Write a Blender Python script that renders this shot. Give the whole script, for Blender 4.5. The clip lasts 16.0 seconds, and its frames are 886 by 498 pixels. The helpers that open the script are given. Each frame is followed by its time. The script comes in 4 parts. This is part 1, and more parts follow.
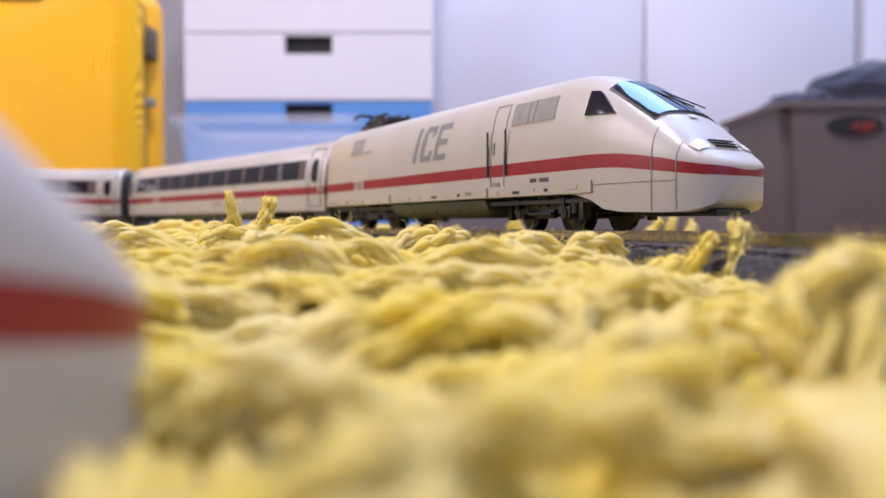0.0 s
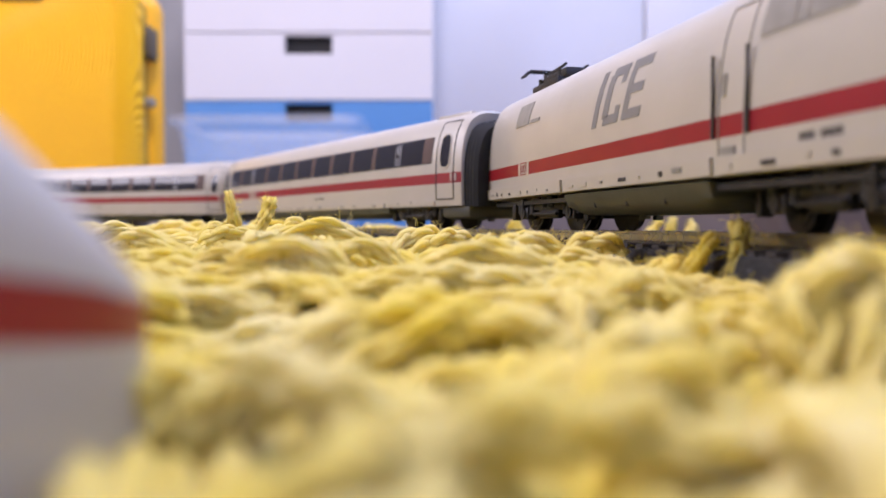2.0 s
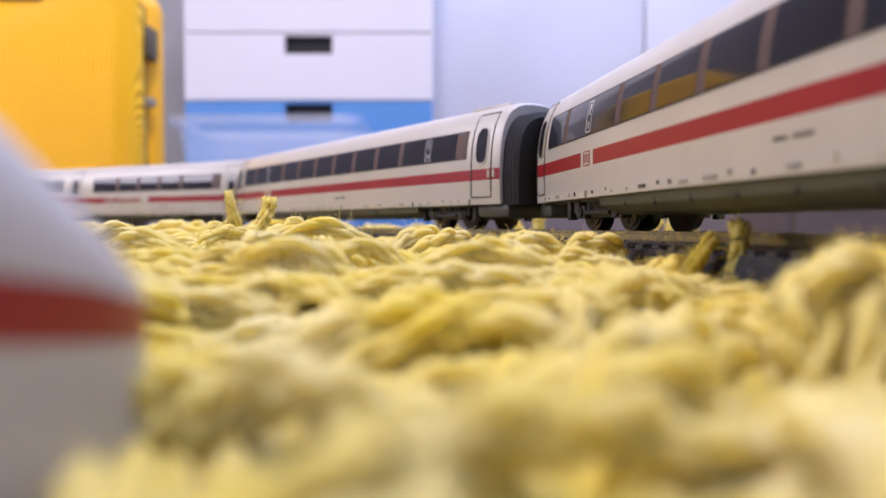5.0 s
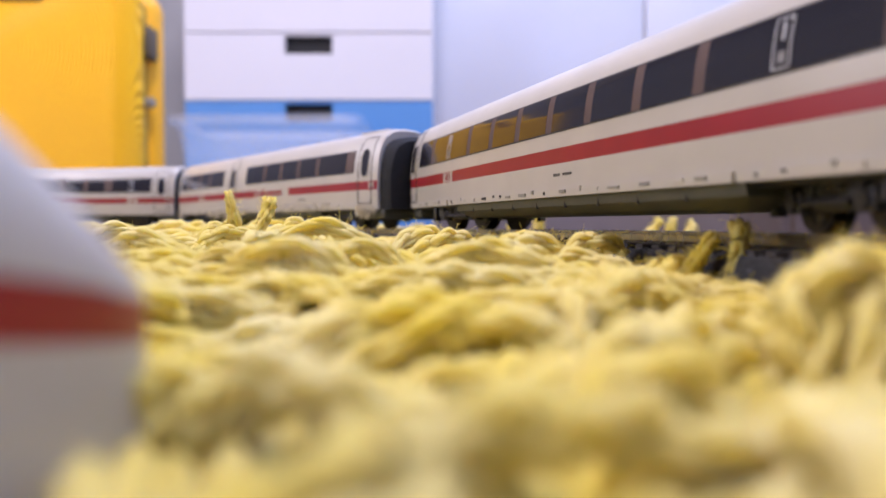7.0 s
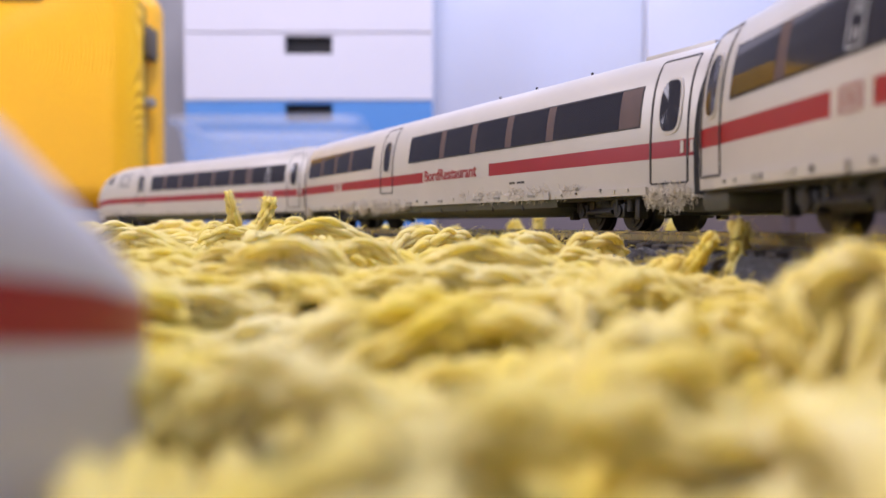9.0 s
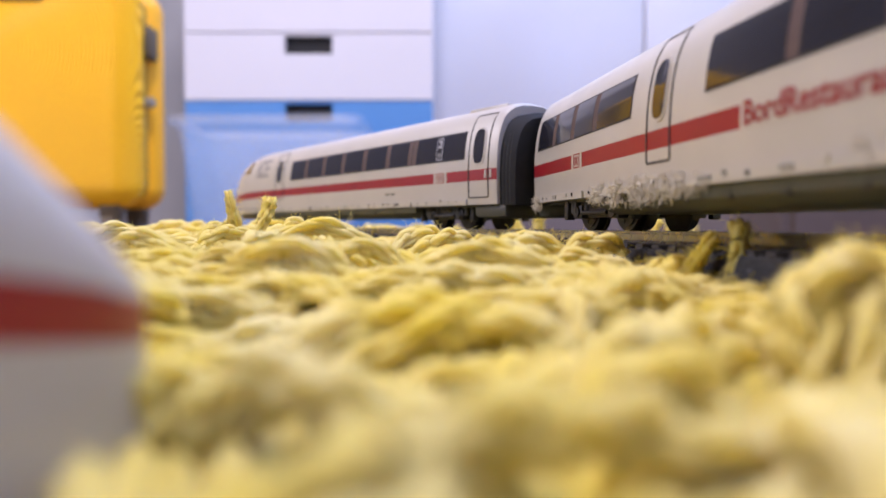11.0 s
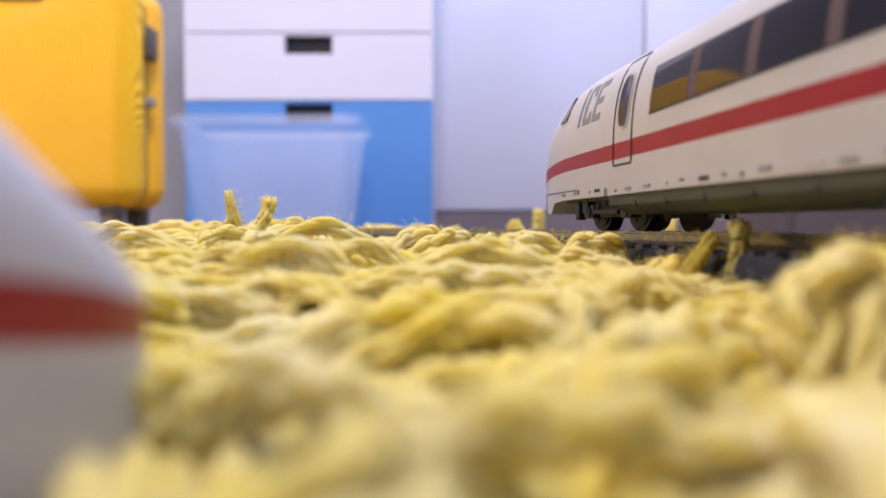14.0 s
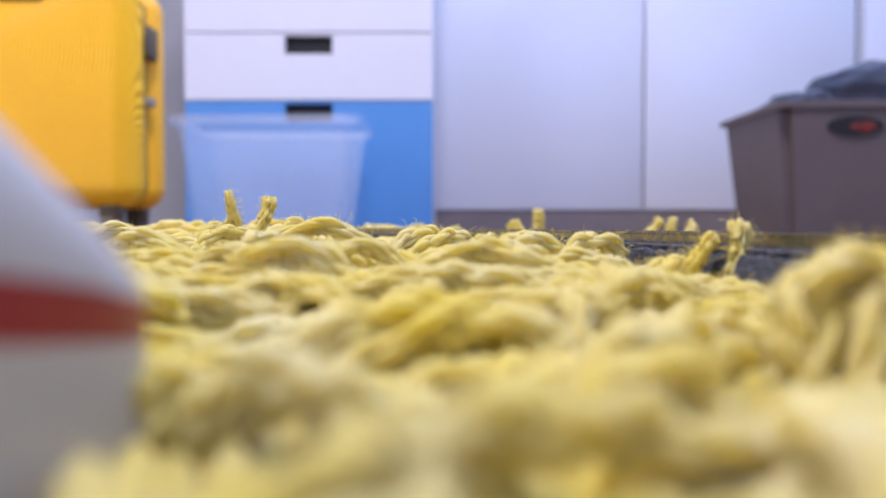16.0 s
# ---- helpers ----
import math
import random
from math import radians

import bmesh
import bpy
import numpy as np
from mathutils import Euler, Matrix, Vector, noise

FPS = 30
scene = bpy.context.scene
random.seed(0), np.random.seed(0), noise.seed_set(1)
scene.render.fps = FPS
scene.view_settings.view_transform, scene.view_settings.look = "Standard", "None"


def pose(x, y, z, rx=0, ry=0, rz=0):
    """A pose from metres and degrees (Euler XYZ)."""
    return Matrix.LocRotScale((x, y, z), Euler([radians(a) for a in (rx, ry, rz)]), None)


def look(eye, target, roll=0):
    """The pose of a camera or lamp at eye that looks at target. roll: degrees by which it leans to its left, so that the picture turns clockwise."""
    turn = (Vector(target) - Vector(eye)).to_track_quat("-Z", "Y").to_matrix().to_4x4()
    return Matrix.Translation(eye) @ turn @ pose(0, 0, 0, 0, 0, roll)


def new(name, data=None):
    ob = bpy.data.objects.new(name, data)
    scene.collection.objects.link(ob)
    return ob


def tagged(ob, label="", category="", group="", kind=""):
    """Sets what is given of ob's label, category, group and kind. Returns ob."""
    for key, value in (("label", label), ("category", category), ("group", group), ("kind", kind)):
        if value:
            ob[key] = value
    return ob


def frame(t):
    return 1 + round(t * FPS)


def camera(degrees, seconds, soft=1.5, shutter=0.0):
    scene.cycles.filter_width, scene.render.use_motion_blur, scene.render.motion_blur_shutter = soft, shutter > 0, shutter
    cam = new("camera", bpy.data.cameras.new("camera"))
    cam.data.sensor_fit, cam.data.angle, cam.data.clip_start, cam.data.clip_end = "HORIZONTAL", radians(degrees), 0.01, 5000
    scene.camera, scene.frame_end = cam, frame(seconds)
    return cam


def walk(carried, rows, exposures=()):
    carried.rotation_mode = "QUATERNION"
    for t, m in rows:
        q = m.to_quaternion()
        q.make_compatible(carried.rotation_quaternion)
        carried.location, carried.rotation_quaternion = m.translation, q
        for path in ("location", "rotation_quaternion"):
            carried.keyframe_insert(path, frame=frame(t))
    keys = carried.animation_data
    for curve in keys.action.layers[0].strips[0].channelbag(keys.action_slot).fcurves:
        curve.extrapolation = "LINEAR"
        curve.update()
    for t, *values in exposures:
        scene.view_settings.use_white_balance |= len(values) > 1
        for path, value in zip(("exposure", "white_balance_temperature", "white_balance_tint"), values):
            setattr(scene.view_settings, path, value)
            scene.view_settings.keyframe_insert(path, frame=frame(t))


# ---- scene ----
cam = camera(61.63, 16.0)
cam.data.dof.use_dof = True
cam.data.dof.focus_distance = 0.205
cam.data.dof.aperture_fstop = 12.0
EYE = pose(0, 0, 0.0016, 90 - 1.851, 0, 0)
walk(cam, [(0.0, EYE), (16.0, EYE)], exposures=[(0.0, 0.14, 6150, 22), (3.0, 0.19, 5900, 22), (14.5, 0.19, 5850, 22), (16.0, 0.12, 5450, 20)])

# ---- light ----
world = bpy.data.worlds.new("world")
scene.world = world
world.use_nodes = True
world.node_tree.nodes["Background"].inputs["Color"].default_value = (0.62, 0.72, 1.0, 1)
world.node_tree.nodes["Background"].inputs["Strength"].default_value = 0.3


def area_lamp(name, place, target, sx, sy, power, colour):
    data = bpy.data.lights.new(name, "AREA")
    data.shape, data.size, data.size_y = "RECTANGLE", sx, sy
    data.energy, data.color = power, colour
    ob = new(name, data)
    ob.matrix_world = look(place, target)
    return ob


area_lamp("skylight_daylight", (1.20, 1.90, 2.44), (1.20, 1.90, 0), 1.50, 1.48, 52, (0.28, 0.54, 1.0))
area_lamp("west_window_daylight", (-2.16, 0.05, 1.25), (0.0, 0.4, 0.2), 1.4, 1.2, 38, (1.0, 0.92, 0.92))
# Unseen blue fill, added to tint the parked nose and the fronts
area_lamp("south_blue_fill", (1.25, -2.16, 1.35), (0.2, 1.2, 0.3), 1.3, 1.3, 24, (0.30, 0.46, 1.0))
# Unseen fill added overhead to brighten the rug; no lamp hangs there
area_lamp("overhead_fill", (0.0, 0.30, 2.40), (0.0, 0.30, 0), 0.40, 0.40, 68, (0.97, 0.90, 0.97))

# ---- materials ----


def material(name, colour, rough=0.5, metal=0.0, second=None, scale=40.0, bump=0.0, bump_scale=None, coat=0.0,
             alpha=1.0, rough_var=0.0, sheen=0.0, detail=6.0, through_light=None, through_share=0.5):
    m = bpy.data.materials.new(name)
    m.use_nodes = True
    nt = m.node_tree
    bsdf = nt.nodes["Principled BSDF"]
    bsdf.inputs["Roughness"].default_value = rough
    bsdf.inputs["Metallic"].default_value = metal
    bsdf.inputs["Coat Weight"].default_value = coat
    bsdf.inputs["Alpha"].default_value = alpha
    bsdf.inputs["Sheen Weight"].default_value = sheen
    bsdf.inputs["Base Color"].default_value = (*colour, 1)
    co = nt.nodes.new("ShaderNodeTexCoord")
    n1 = nt.nodes.new("ShaderNodeTexNoise")
    n1.inputs["Scale"].default_value, n1.inputs["Detail"].default_value = scale, detail
    nt.links.new(co.outputs["Object"], n1.inputs["Vector"])
    if second:
        ramp = nt.nodes.new("ShaderNodeMapRange")
        ramp.inputs["From Min"].default_value, ramp.inputs["From Max"].default_value = 0.32, 0.68
        nt.links.new(n1.outputs["Fac"], ramp.inputs["Value"])
        mix = nt.nodes.new("ShaderNodeMix")
        mix.data_type = "RGBA"
        mix.inputs["A"].default_value, mix.inputs["B"].default_value = (*colour, 1), (*second, 1)
        nt.links.new(ramp.outputs["Result"], mix.inputs["Factor"])
        nt.links.new(mix.outputs["Result"], bsdf.inputs["Base Color"])
    if rough_var:
        mr = nt.nodes.new("ShaderNodeMapRange")
        mr.inputs["To Min"].default_value = max(0.02, rough - rough_var)
        mr.inputs["To Max"].default_value = min(1, rough + rough_var)
        nt.links.new(n1.outputs["Fac"], mr.inputs["Value"])
        nt.links.new(mr.outputs["Result"], bsdf.inputs["Roughness"])
    if bump:
        n2 = nt.nodes.new("ShaderNodeTexNoise")
        n2.inputs["Scale"].default_value = bump_scale or scale * 6
        n2.inputs["Detail"].default_value = 4
        nt.links.new(co.outputs["Object"], n2.inputs["Vector"])
        b = nt.nodes.new("ShaderNodeBump")
        b.inputs["Strength"].default_value, b.inputs["Distance"].default_value = bump, 0.001
        nt.links.new(n2.outputs["Fac"], b.inputs["Height"])
        nt.links.new(b.outputs["Normal"], bsdf.inputs["Normal"])
    if through_light:
        tr = nt.nodes.new("ShaderNodeBsdfTranslucent")
        tr.inputs["Color"].default_value = (*through_light, 1)
        mx = nt.nodes.new("ShaderNodeMixShader")
        mx.inputs["Fac"].default_value = through_share
        nt.links.new(bsdf.outputs["BSDF"], mx.inputs[1])
        nt.links.new(tr.outputs["BSDF"], mx.inputs[2])
        nt.links.new(mx.outputs["Shader"], nt.nodes["Material Output"].inputs["Surface"])
    return m


BODY = material("ivory_plastic", (0.47, 0.438, 0.385), 0.33, second=(0.43, 0.402, 0.352), scale=60, bump=0.05, bump_scale=900, rough_var=0.06)
RED = material("red_paint", (0.27, 0.007, 0.013), 0.4, second=(0.235, 0.006, 0.011), scale=80)
GLASS = material("tinted_window", (0.012, 0.012, 0.018), 0.08, second=(0.02, 0.018, 0.022), scale=30)
PILLAR = material("brown_pillar", (0.085, 0.050, 0.042), 0.65, second=(0.07, 0.042, 0.036), scale=200)
GREY = material("grey_print", (0.21, 0.205, 0.20), 0.5, second=(0.18, 0.178, 0.175), scale=300)
MIDGREY = material("grey_vent", (0.27, 0.255, 0.225), 0.6, second=(0.22, 0.21, 0.185), scale=300)
LINE = material("panel_gap", (0.05, 0.045, 0.042), 0.7, second=(0.035, 0.03, 0.03), scale=300)
SKIRT = material("grey_underframe", (0.060, 0.061, 0.049), 0.55, second=(0.045, 0.046, 0.037), scale=120, bump=0.1, bump_scale=800)
BLACK = material("black_plastic", (0.012, 0.011, 0.011), 0.5, second=(0.02, 0.018, 0.017), scale=250, bump=0.2, bump_scale=900)
WHEEL = material("blackened_metal", (0.05, 0.045, 0.042), 0.35, metal=0.8, second=(0.03, 0.027, 0.025), scale=300)
STEEL = material("rail_metal", (0.40, 0.385, 0.37), 0.28, metal=1.0, second=(0.28, 0.265, 0.25), scale=200, rough_var=0.12)
RUBBER = material("bellows_rubber", (0.007, 0.007, 0.008), 0.85, second=(0.011, 0.011, 0.012), scale=300)
LENS = material("headlight_lens", (0.75, 0.72, 0.6), 0.15, second=(0.7, 0.66, 0.52), scale=400, coat=0.5)
BALLAST = material("ballast", (0.018, 0.018, 0.019), 0.8, second=(0.05, 0.05, 0.052), scale=900, bump=1.0, bump_scale=1200)
GRAIN = material("ballast_grain", (0.03, 0.03, 0.032), 0.75, second=(0.16, 0.155, 0.15), scale=420)
SLEEPER = material("sleeper", (0.05, 0.042, 0.036), 0.7, second=(0.035, 0.03, 0.026), scale=300, bump=0.3)
WHITE = material("white_lacquer", (0.66, 0.655, 0.67), 0.32, second=(0.63, 0.625, 0.64), scale=3, bump=0.02, bump_scale=300)
BLUE = material("blue_lacquer", (0.10, 0.27, 0.56), 0.4, second=(0.09, 0.25, 0.53), scale=4)
WALL = material("painted_wall", (0.44, 0.42, 0.40), 0.85, second=(0.40, 0.385, 0.365), scale=3, bump=0.15, bump_scale=220)
FLOOR = material("wood_floor", (0.20, 0.125, 0.075), 0.45, second=(0.14, 0.085, 0.05), scale=9, bump=0.1, bump_scale=90)
PLINTH = material("plinth", (0.20, 0.16, 0.14), 0.6, second=(0.17, 0.135, 0.12), scale=12)
# Near-black colour stands in for the shade inside slots and holes
HOLE_DARK = material("hole_dark", (0.008, 0.008, 0.008), 0.8)
BOXMAT = material("taupe_plastic", (0.125, 0.096, 0.082), 0.5, second=(0.112, 0.086, 0.073), scale=14, bump=0.06, bump_scale=500)
CLOTH = material("dark_cloth", (0.012, 0.014, 0.025), 0.95, second=(0.022, 0.022, 0.035), scale=30, bump=0.6, bump_scale=500, sheen=0.3)
REDCLOTH = material("red_cloth", (0.42, 0.05, 0.02), 0.9, second=(0.05, 0.01, 0.01), scale=40)
TUB = material("milky_plastic", (0.80, 0.86, 0.95), 0.25, second=(0.74, 0.82, 0.93), scale=8, alpha=0.15)
SUITCASE = material("yellow_shell", (0.96, 0.47, 0.0), 0.5, second=(0.93, 0.45, 0.0), scale=6)
DARKTRIM = material("dark_trim", (0.10, 0.07, 0.03), 0.5, second=(0.08, 0.06, 0.03), scale=60)
BROWNMARK = material("brown_mark", (0.30, 0.13, 0.01), 0.5, second=(0.25, 0.11, 0.01), scale=60)
ZIP = material("ochre_zip", (0.55, 0.30, 0.01), 0.6, second=(0.45, 0.24, 0.01), scale=200)
YARN = material("yellow_wool", (0.91, 0.75, 0.06), 0.95, second=(0.95, 0.89, 0.42), scale=70, bump=0.6, bump_scale=1800, sheen=0.4, through_light=(0.98, 0.82, 0.05), through_share=0.47)
LINT = material("wool_lint", (0.62, 0.56, 0.42), 0.95, second=(0.48, 0.42, 0.29), scale=500, sheen=0.3)
RUGBASE = material("rug_backing", (0.74, 0.58, 0.07), 0.95, second=(0.62, 0.47, 0.05), scale=160, bump=0.8, bump_scale=1200)


def mesh_object(name, bm, mats, parent=None, smooth=True):
    me = bpy.data.meshes.new(name)
    bmesh.ops.recalc_face_normals(bm, faces=bm.faces)
    bm.to_mesh(me)
    bm.free()
    for m in (mats if isinstance(mats, (list, tuple)) else [mats]):
        me.materials.append(m)
    if smooth:
        me.shade_smooth()
        try:
            me.set_sharp_from_angle(angle=radians(38))
        except AttributeError:
            pass
    ob = new(name, me)
    ob.parent = parent
    return ob


def part(name, bm, mat, parent, label=""):
    return tagged(mesh_object(name, bm, mat, parent), label)


def empty(name, m=None):
    ob = new(name)
    ob.empty_display_size = 0.02
    if m is not None:
        ob.matrix_basis = m
    return ob


def add_box(bm, x0, x1, y0, y1, z0, z1, bevel=0.0, m=None, steps=2):
    c = Vector(((x0 + x1) / 2, (y0 + y1) / 2, (z0 + z1) / 2))
    mat = Matrix.Translation(c) @ Matrix.Diagonal((x1 - x0, y1 - y0, z1 - z0, 1))
    r = bmesh.ops.create_cube(bm, size=1, matrix=mat)
    vs = r["verts"]
    if bevel:
        es = list({e for v in vs for e in v.link_edges})
        g = bmesh.ops.bevel(bm, geom=es, offset=bevel, segments=steps, affect="EDGES", profile=0.5)
        vs = list({v for f in g["faces"] for v in f.verts} | {v for v in vs if v.is_valid})
    if m is not None:
        bmesh.ops.transform(bm, matrix=m, verts=vs)
    return vs


def box_bm(x0, x1, y0, y1, z0, z1, bevel=0.0, steps=2):
    bm = bmesh.new()
    add_box(bm, x0, x1, y0, y1, z0, z1, bevel, steps=steps)
    return bm


def add_cyl(bm, place, axis, r, depth, seg=20, r2=None):
    q = Vector(axis).to_track_quat("Z", "Y").to_matrix().to_4x4()
    return bmesh.ops.create_cone(bm, cap_ends=True, segments=seg, radius1=r, radius2=r if r2 is None else r2, depth=depth,
                                 matrix=Matrix.Translation(place) @ q)["verts"]


# ---- the track's plan: two short straights, two long ones, curves of one radius between them ----
R = 0.3565
AX, AY, AH = 0.00965, 0.29542, -0.9627
PIECES = [("straight", 0.1816), ("curve", 0.1929), ("straight", 0.36), ("curve", math.pi * R - 0.1929)] * 2
LOOP = sum(length for _, length in PIECES)


def along(s):
    """Place and heading on the closed track, s metres on from the end of the first straight."""
    s = (s + PIECES[0][1]) % LOOP
    h = AH
    x, y = AX - PIECES[0][1] * math.cos(h), AY - PIECES[0][1] * math.sin(h)
    for kind, length in PIECES:
        d = min(s, length)
        if kind == "straight":
            x, y = x + d * math.cos(h), y + d * math.sin(h)
        else:
            k = -1 / R
            x, y = x + (math.sin(h + k * d) - math.sin(h)) / k, y - (math.cos(h + k * d) - math.cos(h)) / k
            h += k * d
        s -= d
        if s <= 1e-9:
            break
    return x, y, h


def sweep(bm, section, s0, s1, n, mat_index=0, closed=False):
    """Sweeps a section of (offset to the left, height) along the track."""
    rings = []
    for i in range(n + (0 if closed else 1)):
        x, y, h = along(s0 + (s1 - s0) * i / n)
        rings.append([bm.verts.new((x - o * math.sin(h), y + o * math.cos(h), z)) for o, z in section])
    m = len(section)
    for i in range(n):
        a, b = rings[i], rings[(i + 1) % len(rings)]
        for j in range(m):
            f = bm.faces.new((a[j], a[(j + 1) % m], b[(j + 1) % m], b[j]))
            f.material_index = mat_index


FLOOR_Z = -0.022


class Strands:
    """Many thin tubes in one mesh."""

    def __init__(self):
        self.v, self.f, self.n, self.starts = [], [], 0, []

    def tube(self, pts, radii, sides):
        pts = np.asarray(pts, dtype=float)
        m = len(pts)
        self.starts.append(self.n)
        tan = np.gradient(pts, axis=0)
        tan /= np.linalg.norm(tan, axis=1)[:, None] + 1e-12
        a = np.cross(tan, np.array((0.13, 0.21, 0.97)))
        a /= np.linalg.norm(a, axis=1)[:, None] + 1e-9
        b = np.cross(tan, a)
        q = 2 * math.pi * np.arange(sides) / sides
        ring = np.cos(q)[None, :, None] * a[:, None, :] + np.sin(q)[None, :, None] * b[:, None, :]
        self.v.append((pts[:, None, :] + np.asarray(radii)[:, None, None] * ring).reshape(-1, 3))
        k, j = np.meshgrid(np.arange(m - 1), np.arange(sides), indexing="ij")
        i0, i1 = k * sides + j, k * sides + (j + 1) % sides
        self.f.append((np.stack((i0, i1, i1 + sides, i0 + sides), -1).reshape(-1, 4) + self.n))
        if sides == 4:
            self.f.append(np.array(((0, 3, 2, 1), tuple((m - 1) * 4 + c for c in range(4)))) + self.n)
        self.n += m * sides

    def tie(self):
        """Joins the tubes at their roots into one piece."""
        self.f.append(np.array([(a, a + 1, c + 1, c) for a, c in zip(self.starts, self.starts[1:])]))

    def mesh(self, name, mat):
        me = bpy.data.meshes.new(name)
        v, f = np.concatenate(self.v), np.concatenate(self.f)
        me.vertices.add(len(v))
        me.vertices.foreach_set("co", v.ravel())
        me.loops.add(len(f) * 4)
        me.loops.foreach_set("vertex_index", f.ravel().astype(np.int32))
        me.polygons.add(len(f))
        me.polygons.foreach_set("loop_start", np.arange(0, len(f) * 4, 4, dtype=np.int32))
        me.update()
        me.validate()
        me.materials.append(mat)
        me.shade_smooth()
        return new(name, me)

# ---- the room ----
def structure(name, bm, mats, label, category):
    return tagged(mesh_object(name, bm, mats), label, category, kind="structure")


X0, X1, Y0, Y1, ZT = -2.2, 2.1, -2.2, 2.72, 2.45
structure("floor", box_bm(X0, X1, Y0, Y1, FLOOR_Z - 0.05, FLOOR_Z), FLOOR, "brown wooden floor of the room", "floor")
bm = bmesh.new()
for a in ((X0, 0.43, Y0, Y1), (1.97, X1, Y0, Y1), (0.43, 1.97, Y0, 1.14), (0.43, 1.97, 2.66, Y1)):
    add_box(bm, *a, ZT, ZT + 0.1)
structure("ceiling", bm, WALL, "painted ceiling with a skylight opening", "ceiling")


def pierced_wall(name, axis, at, thick, a0, a1, h0, h1, lo, hi, label):
    """A wall with one opening; axis is the one along which it runs."""
    bm = bmesh.new()
    for a, b, z0, z1 in ((lo, a0, FLOOR_Z, ZT), (a1, hi, FLOOR_Z, ZT), (a0, a1, FLOOR_Z, h0), (a0, a1, h1, ZT)):
        if axis == "x":
            add_box(bm, a, b, at, at + thick, z0, z1)
        else:
            add_box(bm, at, at + thick, a, b, z0, z1)
    structure(name, bm, WALL, label, "wall")


structure("wall_north", box_bm(X0, X1, Y1, Y1 + 0.1, FLOOR_Z, ZT), WALL, "painted wall behind the cabinets", "wall")
pierced_wall("wall_west", "y", X0 - 0.1, 0.1, -0.67, 0.77, 0.63, 1.87, Y0, Y1, "painted wall with a window beside the suitcase")
structure("wall_east", box_bm(X1, X1 + 0.1, Y0, Y1, FLOOR_Z, ZT), WALL, "painted side wall of the room", "wall")
# The opening here only goes with the added blue fill
pierced_wall("wall_south", "x", Y0 - 0.1, 0.1, 0.58, 1.92, 0.68, 2.02, X0, X1, "painted wall with an opening for the added blue fill")


def drawer_unit():
    """White chest with handle slots and a blue bottom drawer."""
    unit = tagged(empty("drawer_unit", pose(-0.322, 1.792, FLOOR_Z)), "white lacquered drawer chest with a blue bottom drawer", "chest of drawers")
    part("body", box_bm(-0.30, 0.30, 0.022, 0.50, 0.0, 1.25, 0.002), WHITE, unit)
    for z0, z1, m, lab in ((0.012, 0.320, BLUE, "blue drawer front with a handle slot"), (0.324, 0.482, WHITE, ""), (0.486, 0.644, WHITE, ""), (0.648, 0.806, WHITE, "")):
        w, hw, hz = 0.297, 0.057, 0.022
        bm = bmesh.new()
        zt = z1 - 0.005
        add_box(bm, -w, -hw, 0, 0.02, z0, z1)
        add_box(bm, hw, w, 0, 0.02, z0, z1)
        add_box(bm, -hw, hw, 0, 0.02, z0, zt - 2 * hz)
        add_box(bm, -hw, hw, 0, 0.02, zt, z1)
        bmesh.ops.remove_doubles(bm, verts=bm.verts, dist=0.0001)
        d = part("drawer_front", bm, m, unit, lab)
        part("slot_dark", box_bm(-hw - 0.002, hw + 0.002, 0.014, 0.0215, zt - 2 * hz - 0.002, zt + 0.002), HOLE_DARK, d, "black plate for the shade in the handle slot")
    return unit


drawer_unit()


def cupboard(name, x0, doors, high, label, kind):
    """Flat-fronted cupboard from x0 on, on a brown plinth."""
    w = sum(doors)
    thing = tagged(empty(name, pose(x0, 2.12, FLOOR_Z)), label, kind)
    part("body", box_bm(0, w, 0.022, 0.58, 0.0, high, 0.002), WHITE, thing)
    part("plinth", box_bm(0, w, 0.005, 0.021, 0.0, 0.063), PLINTH, thing, "brown plinth strip")
    a = 0.0
    for d in doors:
        part("door", box_bm(a + 0.004, a + d - 0.004, 0.0, 0.018, 0.067, high - 0.01, 0.002), WHITE, thing)
        a += d


cupboard("cabinet", -0.03, (0.60, 0.60), 0.90, "white lacquered cabinet with two flat doors", "cabinet")
cupboard("cabinet", 1.19, (0.60,), 0.90, "white lacquered cabinet with one door beside the storage box", "cabinet")


